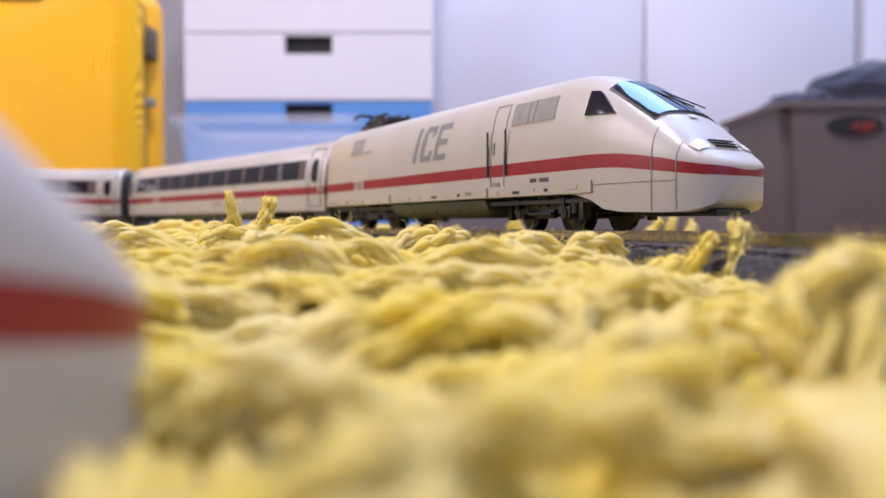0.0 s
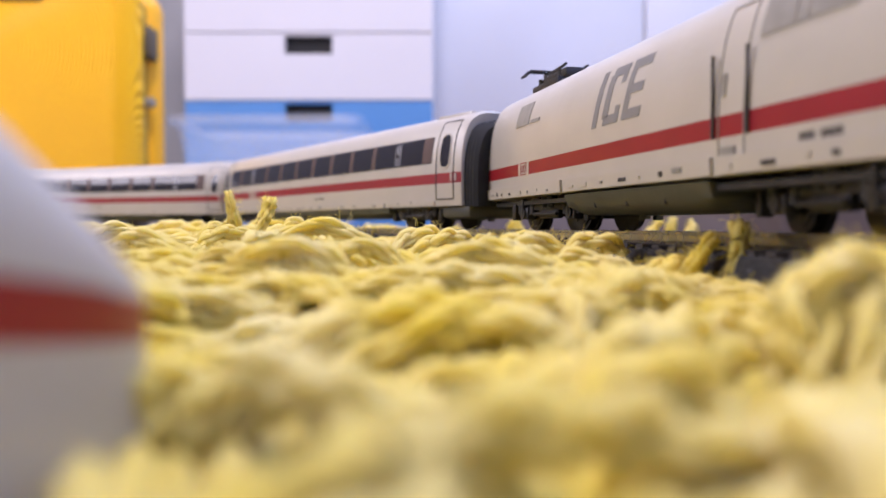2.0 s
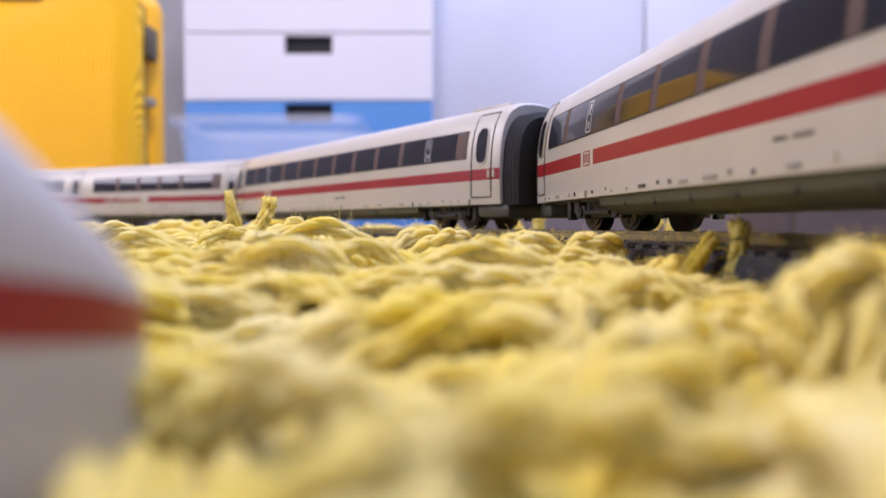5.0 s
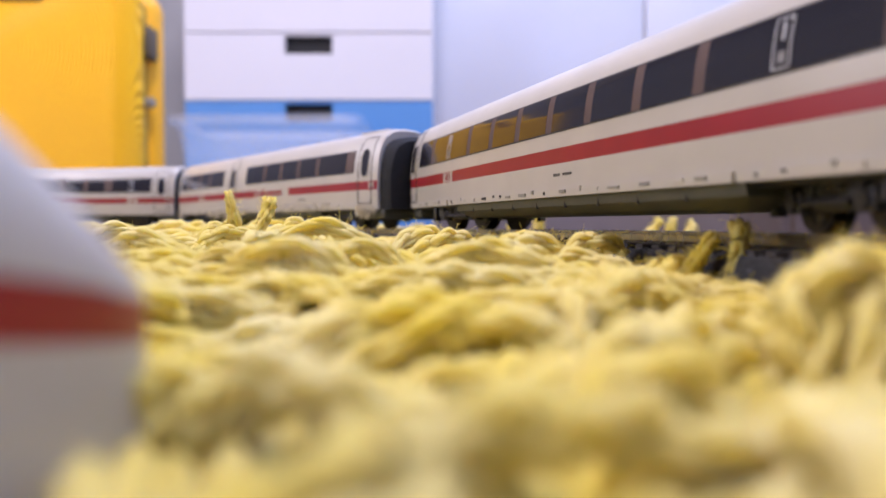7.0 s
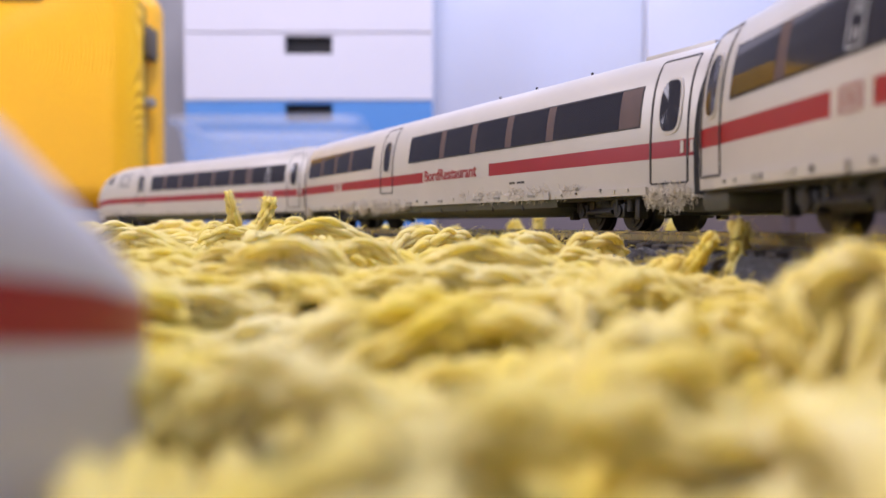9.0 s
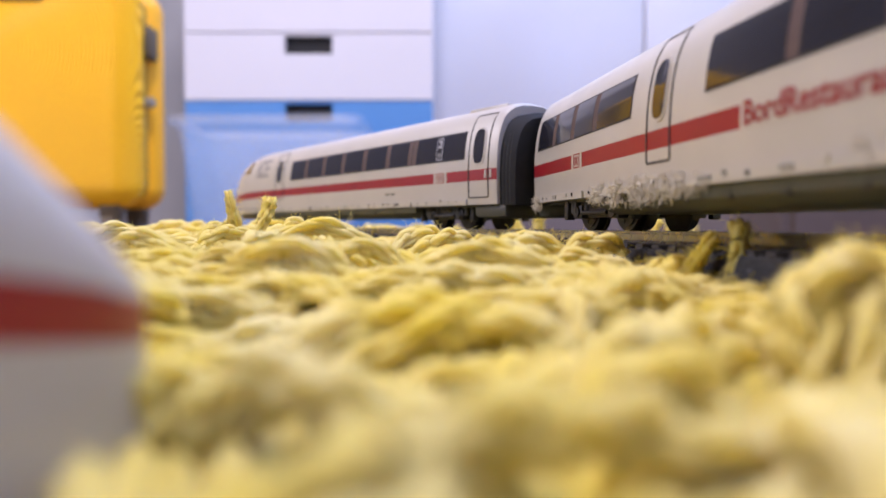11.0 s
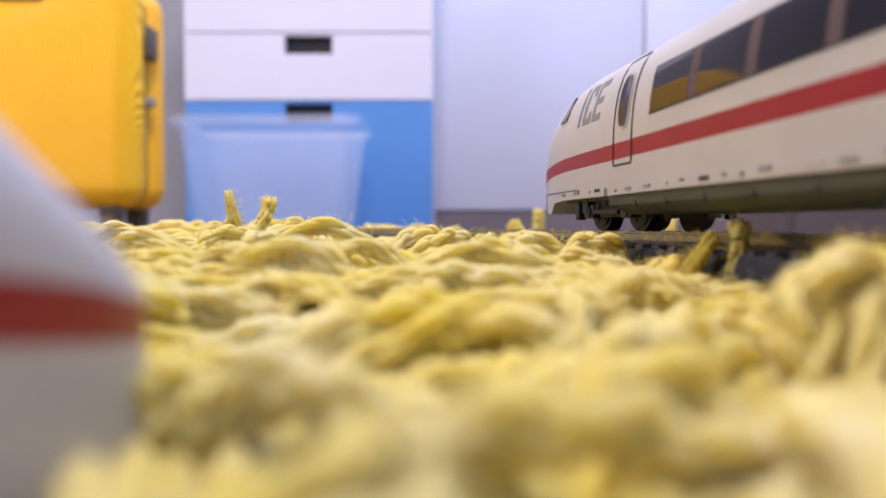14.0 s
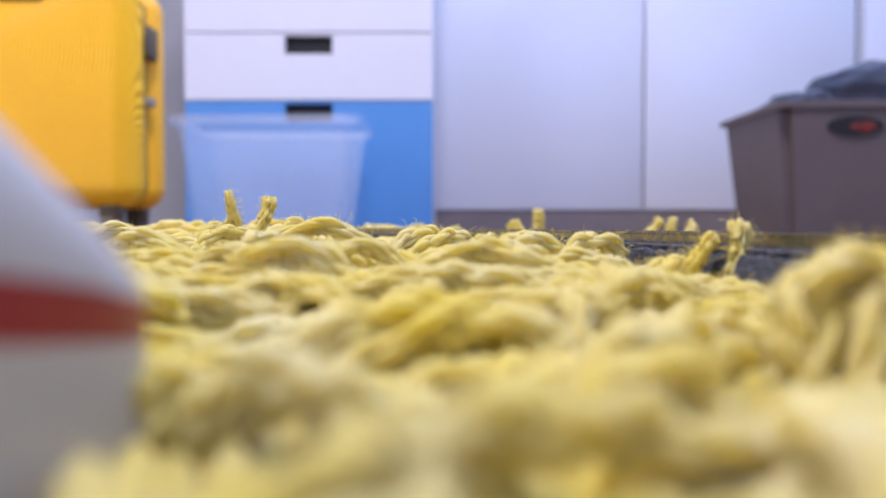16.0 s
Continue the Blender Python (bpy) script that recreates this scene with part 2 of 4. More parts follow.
def storage_box():
    m = pose(0.625, 1.374, FLOOR_Z)
    thing = tagged(empty("storage_box", m), "taupe plastic storage box full of dark clothes", "storage box")

    def ring(z, inset, t):
        w, d = 0.40, 0.29
        return [(inset + t, inset + t, z), (w - inset - t, inset + t, z), (w - inset - t, d - inset - t, z), (inset + t, d - inset - t, z)]
    bm = bmesh.new()
    H = 0.252
    loops = [ring(0, 0.022, 0), ring(H - 0.012, 0.0, 0), ring(H - 0.012, -0.006, 0), ring(H, -0.006, 0), ring(H, 0.004, 0), ring(0.01, 0.026, 0)]
    vs = [[bm.verts.new(p) for p in l] for l in loops]
    for a, b in zip(vs, vs[1:]):
        for j in range(4):
            bm.faces.new((a[j], a[(j + 1) % 4], b[(j + 1) % 4], b[j]))
    bm.faces.new(vs[0])
    bm.faces.new(vs[-1])
    es = [e for e in bm.edges if abs(e.verts[0].co.z - e.verts[1].co.z) > 0.1]
    bmesh.ops.bevel(bm, geom=es, offset=0.018, segments=4, affect="EDGES")
    part("shell", bm, BOXMAT, thing)
    # No hole is cut: a black oval gives its inner shade
    bm = bmesh.new()
    n = 28
    vs = [bm.verts.new((0.135 + 0.052 * math.cos(2 * math.pi * i / n), -0.001, 0.207 + 0.017 * math.sin(2 * math.pi * i / n))) for i in range(n)]
    ext = bmesh.ops.extrude_face_region(bm, geom=[bm.faces.new(vs)])
    bmesh.ops.translate(bm, verts=[v for v in ext["geom"] if isinstance(v, bmesh.types.BMVert)], vec=(0, 0.008, 0))
    part("hole_dark", bm, HOLE_DARK, thing, "black oval for the shade in the handle hole")
    bm = bmesh.new()
    bmesh.ops.create_icosphere(bm, subdivisions=3, radius=1, matrix=Matrix.Translation((0.15, 0.0005, 0.205)) @ Matrix.Diagonal((0.026, 0.004, 0.011, 1)))
    cl = tagged(mesh_object("red_garment", bm, REDCLOTH), "red cloth showing through a box's handle hole", "clothes")
    cl.matrix_basis = m
    for nm, lab, x, y, z, a, b, c, seed in (("folded_trousers", "dark navy garment heaped in the storage box", 0.25, 0.13, 0.24, 0.165, 0.125, 0.105, 1),
                                            ("rumpled_shirt", "black garment hanging over the box rim", 0.085, 0.13, 0.258, 0.062, 0.10, 0.030, 2)):
        bm = bmesh.new()
        bmesh.ops.create_icosphere(bm, subdivisions=5, radius=1)
        for v in bm.verts:
            p = v.co.copy()
            k = 1 + 0.16 * noise.noise(p * 1.7 + Vector((seed, 0, 0))) + 0.06 * noise.noise(p * 5 + Vector((seed, 3, 0)))
            v.co = Vector((p.x * a * k, p.y * b * k, p.z * c * k))
        g = tagged(mesh_object(nm, bm, CLOTH), lab, "clothes")
        g.matrix_basis = m @ pose(x, y, z)


storage_box()


def ring_pts(w, d, k, grow):
    pts, hw, hd, r = [], w * k + grow, d * k + grow, 0.03
    for cx, cy, a0 in ((hw - r, hd - r, 0), (-hw + r, hd - r, 90), (-hw + r, -hd + r, 180), (hw - r, -hd + r, 270)):
        for i in range(5):
            a = radians(a0 + 90 * i / 4)
            pts.append((cx + r * math.cos(a), cy + r * math.sin(a)))
    return pts


def plastic_tub():
    """Milky see-through tub with a rim."""
    bm = bmesh.new()
    H, w, d = 0.237, 0.182, 0.13

    def ring(z, k, grow):
        return [bm.verts.new((x, y, z)) for x, y in ring_pts(w, d, k, grow)]
    loops = [ring(0.0, 0.82, 0), ring(0.01, 0.84, 0), ring(H - 0.02, 0.975, 0), ring(H, 0.975, 0.003), ring(H, 0.965, 0.002),
             ring(H - 0.02, 0.96, 0), ring(0.012, 0.825, 0)]
    for a, b in zip(loops, loops[1:]):
        for j in range(len(a)):
            bm.faces.new((a[j], a[(j + 1) % len(a)], b[(j + 1) % len(a)], b[j]))
    bm.faces.new(loops[0])
    bm.faces.new(loops[-1])
    tub = tagged(empty("plastic_tub", pose(-0.352, 1.59, FLOOR_Z)), "milky translucent plastic tub in front of the blue drawer", "storage tub")
    part("shell", bm, TUB, tub)
    bm = bmesh.new()
    a, b = ring_pts(w, d, 0.975, 0.016), ring_pts(w, d, 0.975, 0.009)
    for z0, z1 in ((H - 0.016, H + 0.003),):
        va = [[bm.verts.new((x, y, z)) for x, y in q] for q in (a, b) for z in (z0, z1)]
        n = len(a)
        for p, q in ((0, 1), (1, 3), (3, 2), (2, 0)):
            for k in range(n):
                bm.faces.new((va[p][k], va[p][(k + 1) % n], va[q][(k + 1) % n], va[q][k]))
    part("rim", bm, TUB, tub)


plastic_tub()


def suitcase_material():
    m = bpy.data.materials.new("ribbed_yellow_shell")
    m.use_nodes = True
    nt = m.node_tree
    b = nt.nodes["Principled BSDF"]
    b.inputs["Base Color"].default_value = (0.92, 0.52, 0.005, 1)
    b.inputs["Roughness"].default_value = 0.5
    b.inputs["Specular IOR Level"].default_value = 0.25
    co = nt.nodes.new("ShaderNodeTexCoord")
    mp = nt.nodes.new("ShaderNodeMapping")
    mp.inputs["Location"].default_value = (0.02, 0, -0.30)
    wv = nt.nodes.new("ShaderNodeTexWave")
    wv.wave_type, wv.rings_direction = "RINGS", "Y"
    wv.inputs["Scale"].default_value = 48
    n = nt.nodes.new("ShaderNodeTexNoise")
    n.inputs["Scale"].default_value = 7
    mix = nt.nodes.new("ShaderNodeMix")
    mix.data_type = "RGBA"
    mix.inputs["A"].default_value, mix.inputs["B"].default_value = (0.98, 0.53, 0.0, 1), (0.95, 0.50, 0.0, 1)
    bump = nt.nodes.new("ShaderNodeBump")
    bump.inputs["Strength"].default_value, bump.inputs["Distance"].default_value = 0.7, 0.003
    for a, c in ((co.outputs["Object"], mp.inputs["Vector"]), (mp.outputs["Vector"], wv.inputs["Vector"]), (wv.outputs["Fac"], bump.inputs["Height"]),
                 (bump.outputs["Normal"], b.inputs["Normal"]), (co.outputs["Object"], n.inputs["Vector"]), (n.outputs["Fac"], mix.inputs["Factor"]),
                 (mix.outputs["Result"], b.inputs["Base Color"])):
        nt.links.new(a, c)
    return m


def suitcase():
    case = tagged(empty("suitcase", pose(-0.692, 1.16, FLOOR_Z)), "bright yellow ribbed hard-shell suitcase standing upright", "suitcase")
    ribbed = suitcase_material()
    Z0, Z1, HW = 0.050, 0.425, 0.205
    part("front_shell", box_bm(-HW, HW, 0.0, 0.090, Z0, Z1, 0.040, 6), ribbed, case, "yellow shell with concentric ribs")
    part("back_shell", box_bm(-HW, HW, 0.092, 0.176, Z0, Z1, 0.038, 6), SUITCASE, case)
    part("zip", box_bm(-HW + 0.012, HW - 0.012, 0.04, 0.14, Z0 + 0.012, Z1 - 0.012, 0.03, 4), ZIP, case, "ochre zip band")
    part("lock", box_bm(HW - 0.014, HW + 0.004, 0.066, 0.112, 0.300, 0.352, 0.003), DARKTRIM, case, "dark side lock")
    part("side_foot", box_bm(HW - 0.012, HW + 0.004, 0.080, 0.100, 0.220, 0.236, 0.003), MIDGREY, case)
    # Brown oblong mark high on the front shell
    part("shell_mark", box_bm(-0.010, 0.075, -0.003, 0.01, 0.368, 0.392, 0.006), BROWNMARK, case, "brown mark on the shell")
    for x in (-0.16, 0.16):
        for y in (0.035, 0.135):
            bm = bmesh.new()
            add_cyl(bm, (x, y, 0.022), (1, 0, 0), 0.022, 0.02, 20)
            add_box(bm, x - 0.016, x + 0.016, y - 0.014, y + 0.014, 0.03, 0.058, 0.003)
            part("wheel", bm, DARKTRIM, case)


suitcase()


# ---- track ----
def build_track():
    tr = tagged(empty("model_track"), "model railway track with dark ballast bed on the rug", "model track")
    bm = bmesh.new()
    sweep(bm, [(-0.021, -0.0125), (-0.0165, -0.0042), (0.0165, -0.0042), (0.021, -0.0125)], 0, LOOP, 220, closed=True)
    bed = part("ballast_bed", bm, BALLAST, tr, "dark grey ballast bed")
    for o in (-0.0083, 0.0083):
        bm = bmesh.new()
        sweep(bm, [(o - 0.0011, -0.0031), (o - 0.0011, -0.0027), (o - 0.0003, -0.0023), (o - 0.0003, -0.0007), (o - 0.0006, -0.0005), (o - 0.0006, 0.0),
                   (o + 0.0006, 0.0), (o + 0.0006, -0.0005), (o + 0.0003, -0.0007), (o + 0.0003, -0.0023), (o + 0.0011, -0.0027), (o + 0.0011, -0.0031)],
              0, LOOP, 260, closed=True)
        part("rail", bm, STEEL, tr, "metal rail")
    # sleepers near the camera's side of the loop, one mesh shared
    bm = box_bm(-0.0017, 0.0017, -0.0150, 0.0150, -0.0046, -0.0029, 0.0004)
    first = part("sleeper", bm, SLEEPER, tr)
    n = int(LOOP / 0.0077)
    for i in range(min(n, 290)):
        s = -1.3 + i * 0.0077
        x, y, h = along(s)
        m = pose(x, y, 0, 0, 0, math.degrees(h))
        if i == 0:
            first.matrix_basis = m
        else:
            o = new("sleeper", first.data)
            o.parent = tr
            o.matrix_basis = m
    # middle studs and loose ballast grains
    rng = random.Random(4)
    bm = bmesh.new()
    vv, ff = [], []
    for i in range(14000):
        s, o = rng.uniform(-0.45, 0.45), rng.uniform(-0.0205, 0.0205)
        x, y, h = along(s)
        z = -0.0042 if abs(o) < 0.0165 else -0.0042 - (abs(o) - 0.0165) * 1.84
        r = rng.uniform(0.0003, 0.0007)
        c = Vector((x - o * math.sin(h), y + o * math.cos(h), z))
        k = len(vv)
        q = Euler((rng.random() * 6, rng.random() * 6, rng.random() * 6)).to_matrix()
        for d in ((1, 0, 0), (-1, 0, 0), (0, 1, 0), (0, -1, 0), (0, 0, 1), (0, 0, -1)):
            vv.append(c + q @ Vector(d) * r * rng.uniform(0.7, 1.2))
        for a, b, e in ((0, 2, 4), (2, 1, 4), (1, 3, 4), (3, 0, 4), (2, 0, 5), (1, 2, 5), (3, 1, 5), (0, 3, 5)):
            ff.append((k + a, k + b, k + e))
    me = bpy.data.meshes.new("ballast_grains")
    me.from_pydata([tuple(v) for v in vv], [], ff)
    me.materials.append(GRAIN)
    g = new("ballast_grains", me)
    g.parent = tr
    tagged(g, "loose dark ballast grains", kind="stuff")


build_track()

# ---- the train ----
STRIPE0, STRIPE1 = 0.0172, 0.0211
BASE = [(0.0, 0.0444), (0.005, 0.0441), (0.0085, 0.0432), (0.0112, 0.0416), (0.0132, 0.0396), (0.0147, 0.0368), (0.0158, 0.0335), (0.0165, 0.030), (0.0170, 0.0255),
        (0.0172, STRIPE1), (0.0172, STRIPE0), (0.0171, 0.0128), (0.0169, 0.0088)]


def lerp(x, xs, ys):
    return float(np.interp(x, xs, ys))


class Shell:
    """A car body: the base section bent over along the car's length (x) by curves of its top, bottom and half width."""

    def __init__(self, roof, ends):
        # ends: rows of (x, top, bottom, half width, stripe bottom, stripe top), rising x
        self.ends = np.array(ends)
        self.roof = roof
        k = (roof - STRIPE1) / (0.0444 - STRIPE1)
        self.sec = [(w, z if z <= STRIPE1 else STRIPE1 + (z - STRIPE1) * k) for w, z in BASE]
        self.sw = np.array([w for w, z in self.sec])
        self.sz = np.array([z for w, z in self.sec])

    def row(self, x):
        e = self.ends
        return [lerp(x, e[:, 0], e[:, j]) for j in range(1, 6)]

    def point(self, x, w, z, side=-1, off=0.0):
        """The shell's surface at length x and base-section place (w, z)."""
        top, bot, hw, s0, s1 = self.row(x)
        zz = lerp(z, [0.0088, STRIPE0, STRIPE1, self.roof], [bot, s0, s1, top])
        return Vector((x, side * (w / 0.0172 * hw + off), zz))

    def at(self, x, z, side=-1, off=0.0):
        """By the height z on the straight body."""
        top, bot, hw, s0, s1 = self.row(x)
        zb = lerp(z, [bot, s0, s1, top], [0.0088, STRIPE0, STRIPE1, self.roof])
        w = float(np.interp(zb, self.sz[::-1], self.sw[::-1]))
        return self.point(x, w, zb, side, off)

    def mesh(self, xs, cap_front=True):
        bm = bmesh.new()
        rings = []
        for x in xs:
            ring = [bm.verts.new(self.point(x, w, z, -1)) for w, z in reversed(self.sec)]
            ring += [bm.verts.new(self.point(x, w, z, 1)) for w, z in self.sec[1:]]
            rings.append(ring)
        n = len(self.sec)
        for a, b in zip(rings, rings[1:]):
            for j in range(len(a) - 1):
                f = bm.faces.new((a[j], b[j], b[j + 1], a[j + 1]))
                i = j if j < n - 1 else 2 * n - 3 - j
                f.material_index = 1 if i == 2 else 0
            bm.faces.new((a[0], a[-1], b[-1], b[0]))
        for x, r in ((xs[0], rings[0]), (xs[-1], rings[-1])):
            m = len(r)
            for j in range(n - 1):
                f = bm.faces.new((r[j], r[j + 1], r[m - 2 - j], r[m - 1 - j]) if j < n - 2 else (r[j], r[j + 1], r[m - 1 - j]))
                f.material_index = 1 if j == 2 and self.row(x)[2] < 0.005 else 0
        bmesh.ops.remove_doubles(bm, verts=bm.verts, dist=0.00002)
        return bm

    def patch(self, outline, side=-1, off=0.00012, deep=0.0004, nx=1):
        """A thin plate on the side with an outline of (x, z); its rim goes down into the shell."""
        bm = bmesh.new()
        top = [bm.verts.new(self.at(x, z, side, off)) for x, z in outline]
        low = [bm.verts.new(self.at(x, z, side, off - deep)) for x, z in outline]
        cx, cz = sum(p[0] for p in outline) / len(outline), sum(p[1] for p in outline) / len(outline)
        c = bm.verts.new(self.at(cx, cz, side, off))
        for j in range(len(top)):
            k = (j + 1) % len(top)
            bm.faces.new((top[j], top[k], c))
            bm.faces.new((top[j], low[j], low[k], top[k]))
        return bm

    def band(self, x0, x1, z0, z1, side=-1, off=0.00012, nx=1, nz=6, deep=0.0005, slant=0.0):
        """A thin plate that follows the section between two heights."""
        bm = bmesh.new()
        g = []
        for i in range(nx + 1):
            x = x0 + (x1 - x0) * i / nx
            g.append([bm.verts.new(self.at(x + slant * j / nz, z0 + (z1 - z0) * j / nz, side, off)) for j in range(nz + 1)])
        for i in range(nx):
            for j in range(nz):
                bm.faces.new((g[i][j], g[i + 1][j], g[i + 1][j + 1], g[i][j + 1]))
        rim = g[0] + [r[-1] for r in g[1:]] + g[-1][-2::-1] + [r[0] for r in g[-2:0:-1]]
        low = [bm.verts.new(v.co - Vector((0, side * deep, 0))) for v in rim]
        for j in range(len(rim)):
            k = (j + 1) % len(rim)
            bm.faces.new((rim[j], low[j], low[k], rim[k]))
        return bm


def join(*bms):
    out = bmesh.new()
    for b in bms:
        me = bpy.data.meshes.new("tmp")
        b.to_mesh(me)
        b.free()
        out.from_mesh(me)
        bpy.data.meshes.remove(me)
    return out


def frame_lines(sh, x0, x1, z0, z1, side, t=0.00045, off=0.00022):
    return join(sh.band(x0 - t, x0, z0, z1, side, off, 1, 14), sh.band(x1, x1 + t, z0, z1, side, off, 1, 14),
                sh.band(x0, x1, z0 - t, z0, side, off, 1, 1), sh.band(x0, x1, z1, z1 + t, side, off, 1, 1))


def oval(cx, cz, rx, rz, n=28, power=3.0):
    out = []
    for i in range(n):
        a = 2 * math.pi * i / n
        c, s = math.cos(a), math.sin(a)
        out.append((cx + rx * math.copysign(abs(c) ** (2 / power), c), cz + rz * math.copysign(abs(s) ** (2 / power), s)))
    return out


def lettering(sh, word, x0, z0, size, mat, parent, side=-1, name="lettering", bold=0.0, off=0.00022):
    """Built-in font, laid on the side."""
    cu = bpy.data.curves.new(name, "FONT")
    cu.body, cu.size, cu.extrude, cu.offset, cu.resolution_u = word, size, 0.00006, bold, 3
    tmp = bpy.data.objects.new("tmp", cu)
    scene.collection.objects.link(tmp)
    bpy.context.view_layer.update()
    me = bpy.data.meshes.new_from_object(tmp.evaluated_get(bpy.context.evaluated_depsgraph_get()))
    bpy.data.objects.remove(tmp)
    for v in me.vertices:
        x, z, d = v.co.x, v.co.y, v.co.z
        v.co = sh.at(x0 + (x if side < 0 else -x), z0 + z, side, off + d)
    me.materials.clear()
    me.materials.append(mat)
    me.name = name
    ob = new(name, me)
    ob.parent = parent
    return ob


def bars_word(sh, x0, x1, z0, z1, side, n=8):
    """An unreadable line of print as short bars."""
    bms, step = [], (x1 - x0) / n
    for i in range(n):
        if i in (3,):
            continue
        bms.append(sh.band(x0 + i * step, x0 + (i + 0.7) * step, z0, z1, side, 0.0001, 1, 1))
    return join(*bms)


def mark_shapes(sh, x0, z0, h, side):
    """Three slanted grey forms of a train maker's mark."""
    s = 0.22 * h * (1 if side < 0 else -1)
    d = 1 if side < 0 else -1
    t = 0.19 * h
    groups = [[], [], []]

    def bar(xa, xb, fa, fb):
        groups[0 if xa < 0.3 else 1 if xa < 1.1 else 2].append(sh.band(x0 + d * xa * h + s * fa, x0 + d * xb * h + s * fa, z0 + fa * h, z0 + fb * h, side, 0.0001, 1, 4, slant=s * (fb - fa)))
    bar(0.0, 0.2, 0, 1)
    bar(0.38, 0.60, 0.12, 0.88)
    bar(0.45, 1.02, 0, 0.17)
    bar(0.45, 1.02, 0.83, 1)
    bar(0.86, 1.02, 0.17, 0.30)
    bar(0.86, 1.02, 0.68, 0.83)
    bar(1.16, 1.80, 0, 0.17)
    bar(1.16, 1.34, 0.17, 0.83)
    bar(1.34, 1.74, 0.42, 0.58)
    bar(1.16, 1.80, 0.83, 1)
    return [join(*g) for g in groups]


# -- running gear --
def wheelset_bm():
    bm = bmesh.new()
    for s in (-1, 1):
        add_cyl(bm, (0, s * 0.0083, 0), (0, 1, 0), 0.0053, 0.0024, 28)
        add_cyl(bm, (0, s * 0.0068, 0), (0, 1, 0), 0.0063, 0.0008, 28)
        add_cyl(bm, (0, s * 0.0096, 0), (0, 1, 0), 0.0042, 0.0006, 24)
        add_cyl(bm, (0, s * 0.0100, 0), (0, 1, 0), 0.0014, 0.0016, 12)
        for k in range(5):
            a = 2 * math.pi * k / 5
            add_cyl(bm, (0.0029 * math.cos(a), s * 0.0099, 0.0029 * math.sin(a)), (0, 1, 0), 0.0006, 0.0004, 8)
    add_cyl(bm, (0, 0, 0), (0, 1, 0), 0.001, 0.018, 10)
    return bm


def bogie_bm(axle):
    bm = bmesh.new()
    for s in (-1, 1):
        y0, y1 = sorted((s * 0.0108, s * 0.0128))
        add_box(bm, -axle - 0.004, axle + 0.004, y0, y1, 0.0062, 0.0082, 0.0003)
        add_box(bm, -0.0055, 0.0055, y0, y1, 0.0036, 0.0064, 0.0004)
        for c in (-axle, axle):
            add_box(bm, c - 0.0024, c + 0.0024, *sorted((s * 0.0106, s * 0.0138)), 0.0034, 0.0072, 0.0004)
            add_cyl(bm, (c, s * 0.0138, 0.0053), (0, 1, 0), 0.0016, 0.0012, 14)
            add_cyl(bm, (c + 0.0036, s * 0.0125, 0.0072), (0, 0, 1), 0.0011, 0.0044, 10)
            add_cyl(bm, (c - 0.0036, s * 0.0125, 0.0072), (0, 0, 1), 0.0011, 0.0044, 10)
            add_box(bm, c - 0.0005, c + 0.0005, *sorted((s * 0.0128, s * 0.0146)), 0.0048, 0.0100, 0.0002)
        add_cyl(bm, (0.0018, s * 0.0125, 0.0090), (0, 0, 1), 0.0016, 0.004, 12)
        add_cyl(bm, (-0.0018, s * 0.0125, 0.0090), (0, 0, 1), 0.0016, 0.004, 12)
        add_cyl(bm, (0.0, s * 0.0139, 0.0050), (1, 0, 0), 0.0006, 0.013, 8)
        add_box(bm, axle + 0.0065, axle + 0.0085, *sorted((s * 0.0108, s * 0.0134)), 0.003, 0.0085, 0.0003)
        add_box(bm, -axle - 0.0085, -axle - 0.0065, *sorted((s * 0.0108, s * 0.0134)), 0.003, 0.0085, 0.0003)
    add_box(bm, -axle - 0.006, axle + 0.006, -0.0108, 0.0108, 0.0068, 0.0088, 0.0003)
    return bm


WHEELSETS = []
BOGIES = []
WHEELSET_MESH = []


def add_bogie(car, x, axle=0.0094):
    b = part("bogie", bogie_bm(axle), BLACK, car, "black bogie frame with springs")
    b.location = (x, 0, 0)
    for dx in (-axle, axle):
        if not WHEELSET_MESH:
            w = part("wheelset", wheelset_bm(), WHEEL, b)
            WHEELSET_MESH.append(w.data)
        else:
            w = new("wheelset", WHEELSET_MESH[0])
            w.parent = b
        w.location = (dx, 0, 0.0053)
        WHEELSETS.append((car, w, dx))
    BOGIES.append((car, b, x))
    return b


def valance(sh, car, spans, side, z0=0.0072, z1=0.0098):
    """The light sill that stands proud along the lower edge, with small fittings."""
    for k, (a, b) in enumerate(spans):
        rng = random.Random(int(abs(a) * 10000) + (5 if side > 0 else 0))
        sill = part("sill", sh.band(a, b, z0 + 0.0016, z1 + 0.0009, side, 0.00075, 1, 2, 0.0012), BODY, car)
        x = a + 0.004
        while x < b - 0.006:
            w = rng.choice((0.0007, 0.0007, 0.0012, 0.0032, 0.0045))
            zz = z0 + 0.0022 + rng.uniform(0, 0.0006)
            part("fitting", sh.band(x, x + w, zz, zz + rng.uniform(0.0005, 0.0011), side, 0.00105, 1, 1), rng.choice((LINE, MIDGREY, BODY)), sill)
            x += w + rng.uniform(0.003, 0.009)


